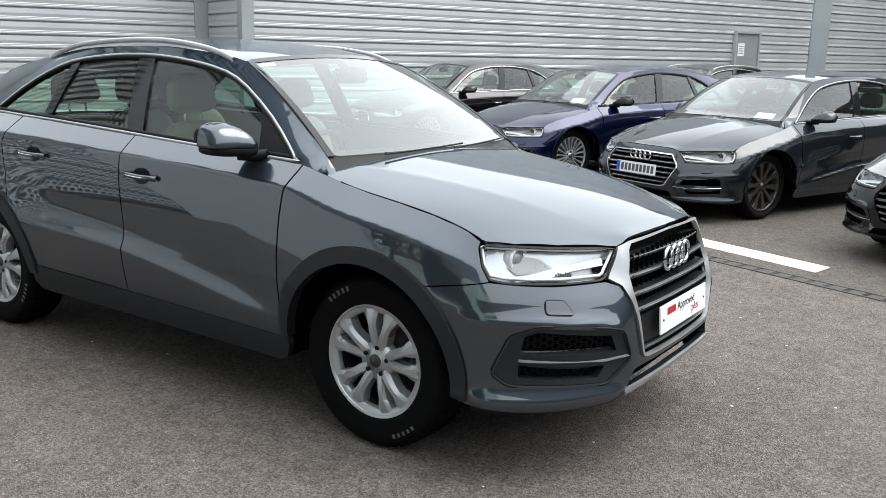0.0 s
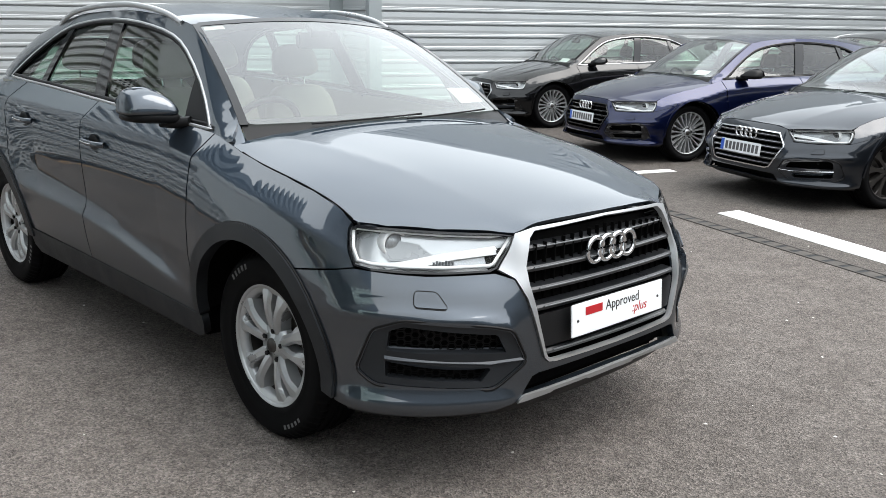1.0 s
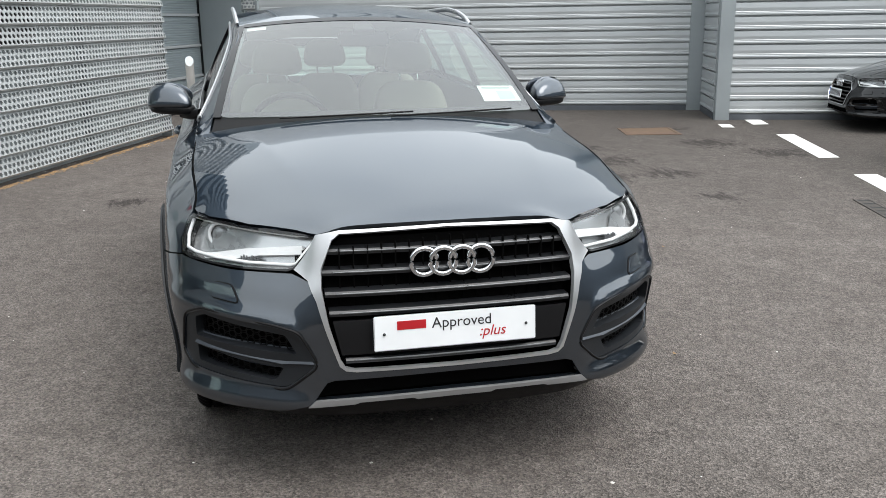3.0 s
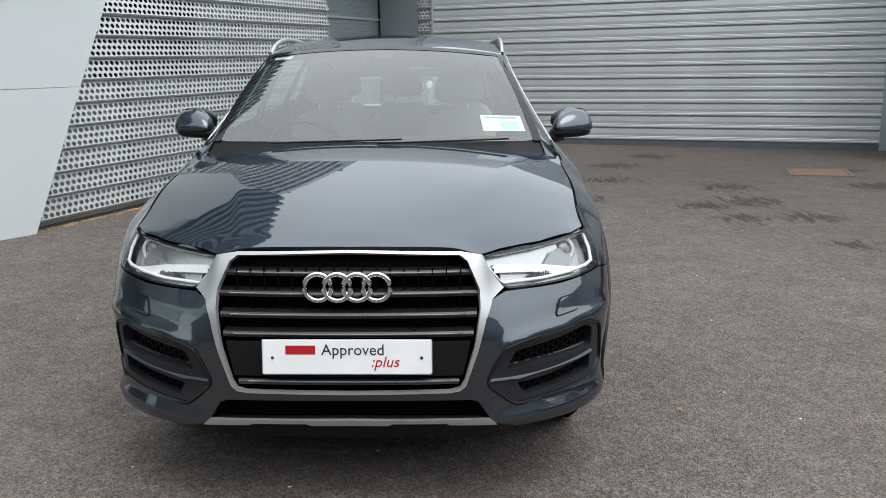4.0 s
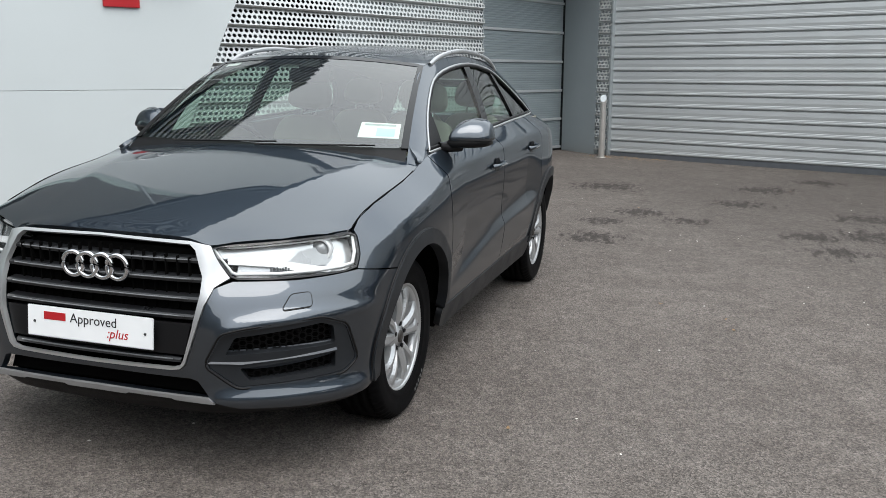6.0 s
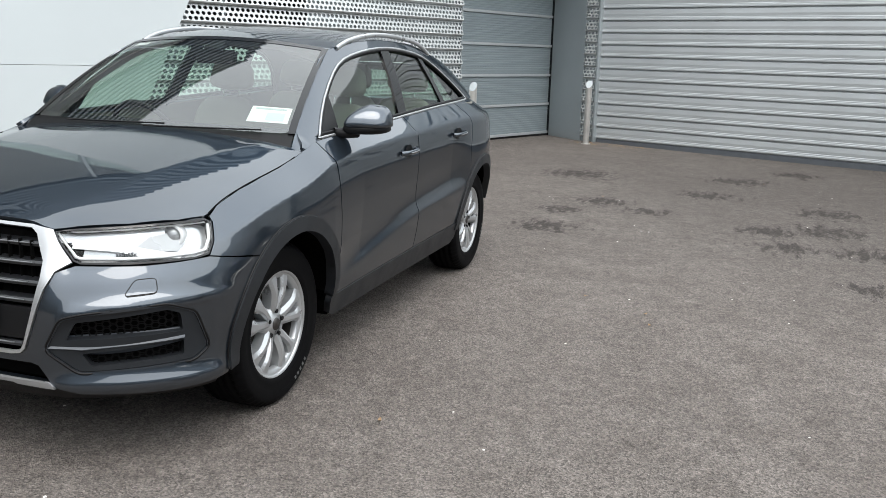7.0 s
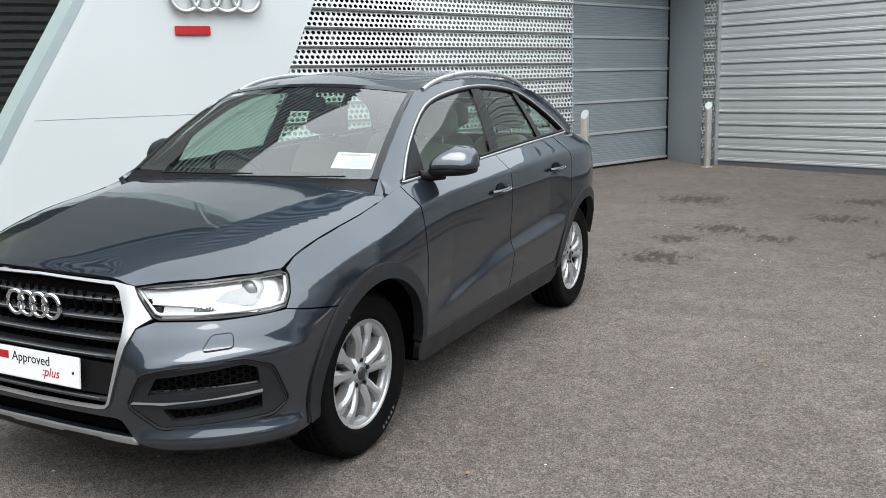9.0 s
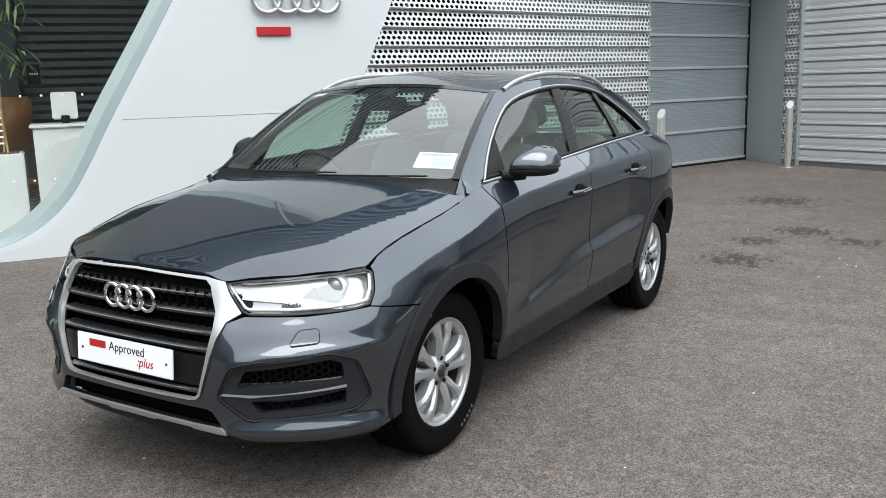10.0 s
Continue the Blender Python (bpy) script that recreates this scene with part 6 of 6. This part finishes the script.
# ---- showroom behind the curved window ----
def showroom():
    room = tagged(new("showroom_interior"), "dim showroom room with dark walls and a pale tiled floor", "interior", kind="structure")
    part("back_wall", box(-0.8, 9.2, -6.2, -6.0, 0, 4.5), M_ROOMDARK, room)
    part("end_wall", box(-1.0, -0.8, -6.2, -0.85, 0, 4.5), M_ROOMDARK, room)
    # glazed end out of view, added to let daylight into the room
    part("unseen_end_window", box(9.0, 9.02, -6.0, 0.0, 0, 4.5), M_SHOPGLASS, room).visible_shadow = False
    part("floor", box(0.3, 9.0, -6.0, -0.27, 0.0, 0.07), M_SHOPFLOOR, room)
    part("ceiling", box(-0.8, 9.2, -6.2, -0.3, 4.5, 4.7), M_PANEL, room)
    for k in range(26):
        part("slat", box(0.2, 2.5, -5.2, -5.16, 0.9 + k * 0.12, 0.97 + k * 0.12, 0.004), M_LOUVRE, room)
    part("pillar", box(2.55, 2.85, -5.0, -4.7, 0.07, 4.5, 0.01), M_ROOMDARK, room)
    part("wood_panel", box(2.9, 3.9, -4.4, -4.3, 0.07, 1.35, 0.01), M_WOOD, room)
    part("wall_notice", box(2.28, 2.44, -4.68, -4.66, 1.62, 1.88, 0.004), M_TRIM, room)
    for k in range(4):
        part("notice_mark", box(2.305 + k * 0.03, 2.325 + k * 0.03, -4.66, -4.658, 1.74, 1.77), M_WHITE, room)
    # blue-grey panel stands in for sky reflected in the shop window
    part("sky_reflection_panel", box(2.88, 5.6, -5.4, -5.3, 1.5, 4.5, 0.01), M_SHUTTER, room)
    room.matrix_basis = PANEL
    desk = thing("reception_desk", "white reception desk behind the shop window", "desk")
    part("front", box(1.46, 2.40, -0.83, -0.75, 0.07, 1.16, 0.01), M_WHITE, desk)
    part("top", box(1.42, 2.43, -1.45, -0.73, 1.16, 1.19, 0.008), M_WHITE, desk)
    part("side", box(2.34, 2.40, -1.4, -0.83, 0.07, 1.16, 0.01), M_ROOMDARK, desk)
    desk.matrix_basis = PANEL
    seat = thing("office_chair", "tan leather office chair behind the white desk", "chair")
    part("backrest", moved(box(-0.21, 0.21, -0.04, 0.04, 0.0, 0.62, 0.035), pose(2.62, -2.1, 0.85, -8, 0, 20)), M_WOOD, seat)
    part("cushion", box(2.38, 2.86, -2.05, -1.6, 0.5, 0.6, 0.03), M_WOOD, seat)
    part("column", tube([(2.62, -1.82, 0.12), (2.62, -1.82, 0.5)], 0.025, 10), M_STEEL, seat)
    for k in range(5):
        part("foot", tube([(2.62, -1.82, 0.13), (2.62 + 0.28 * math.cos(k * 1.257), -1.82 + 0.28 * math.sin(k * 1.257), 0.095)], 0.02, 8), M_TRIM, seat)
    seat.matrix_basis = PANEL
    scr = thing("desk_screen", "white computer screen standing on the desk", "monitor")
    part("screen_back", box(1.97, 2.21, -1.13, -1.10, 1.23, 1.5, 0.012), M_WHITE, scr)
    part("stand", box(2.05, 2.13, -1.18, -1.03, 1.19, 1.27, 0.008), M_TRIM, scr)
    scr.matrix_basis = PANEL
    pot = thing("planter", "tall white rectangular planter with soil", "planter")
    part("body", box(2.5, 3.35, -1.25, -0.75, 0.07, 0.93, 0.012), M_WHITE, pot)
    part("soil", box(2.54, 3.31, -1.21, -0.79, 0.925, 0.935), M_RUST, pot)
    pot.matrix_basis = PANEL
    plant = thing("bamboo_plant", "bamboo plant with bare canes and drooping leaves in a planter", "plant")
    rnd = random.Random(7)
    for k in range(16):
        x, y = rnd.uniform(2.6, 3.25), rnd.uniform(-1.15, -0.85)
        h = rnd.uniform(1.5, 2.3)
        lx, ly = rnd.uniform(-0.25, 0.25), rnd.uniform(-0.2, 0.1)
        pts = spline([(x, y, 0.93), (x + lx * 0.3, y + ly * 0.3, 0.93 + h * 0.5), (x + lx, y + ly, 0.93 + h)], 6)
        part("cane", tube(pts, 0.011, 6), M_BAMBOO, plant)
    verts, faces = [], []
    for k in range(420):
        p = Vector((rnd.uniform(2.3, 3.6), rnd.uniform(-1.4, -0.6), rnd.uniform(1.75, 3.1)))
        d = Vector((rnd.uniform(-1, 1), rnd.uniform(-1, 1), rnd.uniform(-1.2, 0.1))).normalized()
        w = d.cross(Vector((0, 0, 1))).normalized() * 0.016
        l = rnd.uniform(0.16, 0.28)
        n = len(verts)
        mid = p + d * l * 0.5 + Vector((0, 0, 0.012))
        verts += [p, mid + w, p + d * l + Vector((0, 0, -0.02)), mid - w]
        faces += [(n, n + 1, n + 3), (n + 1, n + 2, n + 3)]
    leaves = part("leaves", (verts, faces), M_LEAF, plant)
    tagged(leaves, kind="stuff")
    plant.matrix_basis = PANEL
    frit = tagged(new("window_marking"), "white opening-hours lettering and dots on the shop window", "marking", kind="structure")
    for k in range(22):
        part("dot", moved(lathe([(0, 0.0005), (0.011, 0.0005), (0.011, -0.0005)], 12, "y"), Matrix.Translation((1.95 + k * 0.17, -0.083, 1.47))), M_WHITE, frit)
        part("dot", moved(lathe([(0, 0.0005), (0.011, 0.0005), (0.011, -0.0005)], 12, "y"), Matrix.Translation((2.25 + k * 0.17, -0.083, 0.72))), M_WHITE, frit)
    for k in range(9):
        for a, w in ((2.63, 0.14), (2.86, 0.18)):
            part("line", box(a, a + w * (0.7 + 0.3 * ((k * 7) % 3) / 2), -0.084, -0.083, 1.50 - k * 0.055, 1.515 - k * 0.055), M_WHITE, frit)
    frit.matrix_basis = PANEL


showroom()

# ---- litter ----
def scatter(name, label, category, spots, mat, size, flat):
    verts, faces = [], []
    rnd = random.Random(len(spots))
    for x, y in spots:
        s = size * rnd.uniform(0.5, 1.4)
        t = rnd.uniform(0, 6.28)
        n = len(verts)
        z = lie(x, y)
        ring = [(x + s * rnd.uniform(0.6, 1) * math.cos(t + k * 1.2566), y + s * rnd.uniform(0.6, 1) * math.sin(t + k * 1.2566)) for k in range(5)]
        verts += [(a, b, z + 0.0005) for a, b in ring] + [(x, y, z + s * flat)]
        faces += [(n + k, n + (k + 1) % 5, n + 5) for k in range(5)]
    tagged(part(name, (verts, faces), mat, smooth=False), label, category, kind="stuff")


rnd = random.Random(3)
scatter("grit", "pale grit specks scattered over the tarmac", "grit", [(rnd.uniform(-9, 3), rnd.uniform(-3, 5)) for _ in range(150)], M_STONE, 0.007, 0.5)
line_spots = []
for _ in range(900):
    u = rnd.uniform(3.6, 9.2)
    v = 0.02 + abs(rnd.gauss(0, 0.05))
    p = YARD @ Vector((u, v, 0))
    line_spots.append((p.x, p.y))
scatter("leaf_litter", "dry brown leaf litter along the foot of the screen wall", "leaf litter", line_spots, M_DRYLEAF, 0.018, 0.35)
corner_spots = []
for _ in range(160):
    p = YARD @ Vector((rnd.uniform(0.05, 0.5), rnd.uniform(-0.2, 1.2), 0))
    corner_spots.append((p.x, p.y))
scatter("leaf_litter", "dry leaf litter in the corner by the bollard", "leaf litter", corner_spots, M_DRYLEAF, 0.014, 0.35)


def fallen_leaf(x, y, turn, size=0.016):
    verts = [(size * math.cos(t) * (1.0 if abs(math.cos(t)) > 0.5 else 0.8), size * 0.45 * math.sin(t), 0.004 + 0.006 * abs(math.cos(t))) for t in np.linspace(0, 2 * math.pi, 13)[:-1]]
    ob = part("fallen_leaf", (verts + [(0, 0, 0.003)], [(k, (k + 1) % 12, 12) for k in range(12)]), M_DRYLEAF)
    tagged(ob, "small dry yellow-brown leaf lying on tarmac", "leaf", "leaves on the tarmac")
    ob.matrix_basis = pose(x, y, lie(x, y), 0, 0, turn)


for x, y, t in ((-1.78, 2.14, 30), (-2.24, 1.7, 80), (-2.0, 2.09, 140), (0.01, 1.265, 10), (-8.3, 2.8, 60), (-6.3, 1.16, 20)):
    fallen_leaf(x, y, t)

# ---- plates and papers on the cars ----
def plate_main():
    pl = new("number_plate")
    pl.parent = main_car
    pl.matrix_basis = Matrix.Translation((0.917, 0, 0.545)) @ Matrix.Rotation(radians(-4.5), 4, "Y") @ Matrix.Rotation(radians(90), 4, "Z") @ Matrix.Rotation(radians(90), 4, "X")
    tagged(pl, "white advertising plate with red and black lettering")
    part("plate", box(-0.258, 0.258, -0.055, 0.055, -0.006, 0.0, 0.003), M_PAPER, pl)
    part("mark", box(-0.186, -0.096, 0.009, 0.036, 0.0, 0.0012), M_RED, pl, "plain red bar")
    lettering("Approved", 0.0475, 0.0005, M_INK, pl, Matrix.Translation((-0.078, 0.007, 0.0007)))
    lettering(":plus", 0.047, 0.0005, M_RED, pl, Matrix.Translation((0.072, -0.030, 0.0007)), shear=0.25)
    for x in (-0.226, 0.226):
        part("screw", moved(lathe([(0, 0.003), (0.004, 0.003), (0.005, 0.0)], 12, "z"), Matrix.Translation((x, -0.002, 0))), M_INK, pl)


plate_main()


def plate_bars(car, x, z, lean, label, w=0.26):
    pl = new("number_plate")
    pl.parent = car
    pl.matrix_basis = Matrix.Translation((x, 0, z)) @ Matrix.Rotation(radians(lean), 4, "Y") @ Matrix.Rotation(radians(90), 4, "Z") @ Matrix.Rotation(radians(90), 4, "X")
    tagged(pl, label)
    part("plate", box(-w, w, -0.055, 0.055, -0.006, 0.0, 0.003), M_PAPER, pl)
    part("band", box(-w + 0.004, -w + 0.045, -0.05, 0.05, 0.0, 0.001), M_PLATEBLUE, pl)
    for k in range(9):
        part("bar", box(-w + 0.065 + k * 0.049, -w + 0.099 + k * 0.049, -0.035, 0.035, 0.0, 0.0012), M_PLATEGREY, pl)


for car, sk in ((grey_car, grey_skin), (blue_car, blue_skin), (black_car, black_skin), (sport_car, sport_skin)):
    p = sk(0, 0.61)
    plate_bars(car, p[0] + 0.028, p[2], -5, "white plate with dark bars and a blue band")


def paper(car, warp_of, a0, a1, b0, b1, label="white paper card behind the windscreen"):
    card = part("windscreen_card", sheet([(a0, b0), (a1, b0), (a1, b1), (a0, b1)], lambda a, b: warp_of(screen_point(a, b)), 0.06, lift=-0.008, thick=0.001), M_PAPER, car, label)
    return card


same = lambda p: p
card = paper(main_car, same, 0.665, 0.93, 0.10, 0.245, "white price card with pale blue print")
part("print", sheet([(0.78, 0.115), (0.90, 0.115), (0.90, 0.19), (0.78, 0.19)], lambda a, b: screen_point(a, b), 0.05, lift=-0.0065), plain("pale_blue_print", (0.45, 0.62, 0.68), 0.6), card)
part("print", sheet([(0.69, 0.215), (0.90, 0.215), (0.90, 0.232), (0.69, 0.232)], lambda a, b: screen_point(a, b), 0.05, lift=-0.0065), M_FRAME, card)
paper(main_car, same, -0.93, -0.78, 0.93, 0.97, "small white sticker at the top of the windscreen")
for car, wp in ((grey_car, grey_warp), (blue_car, blue_warp), (black_car, black_warp)):
    paper(car, wp, 0.55, 0.82, 0.07, 0.2)
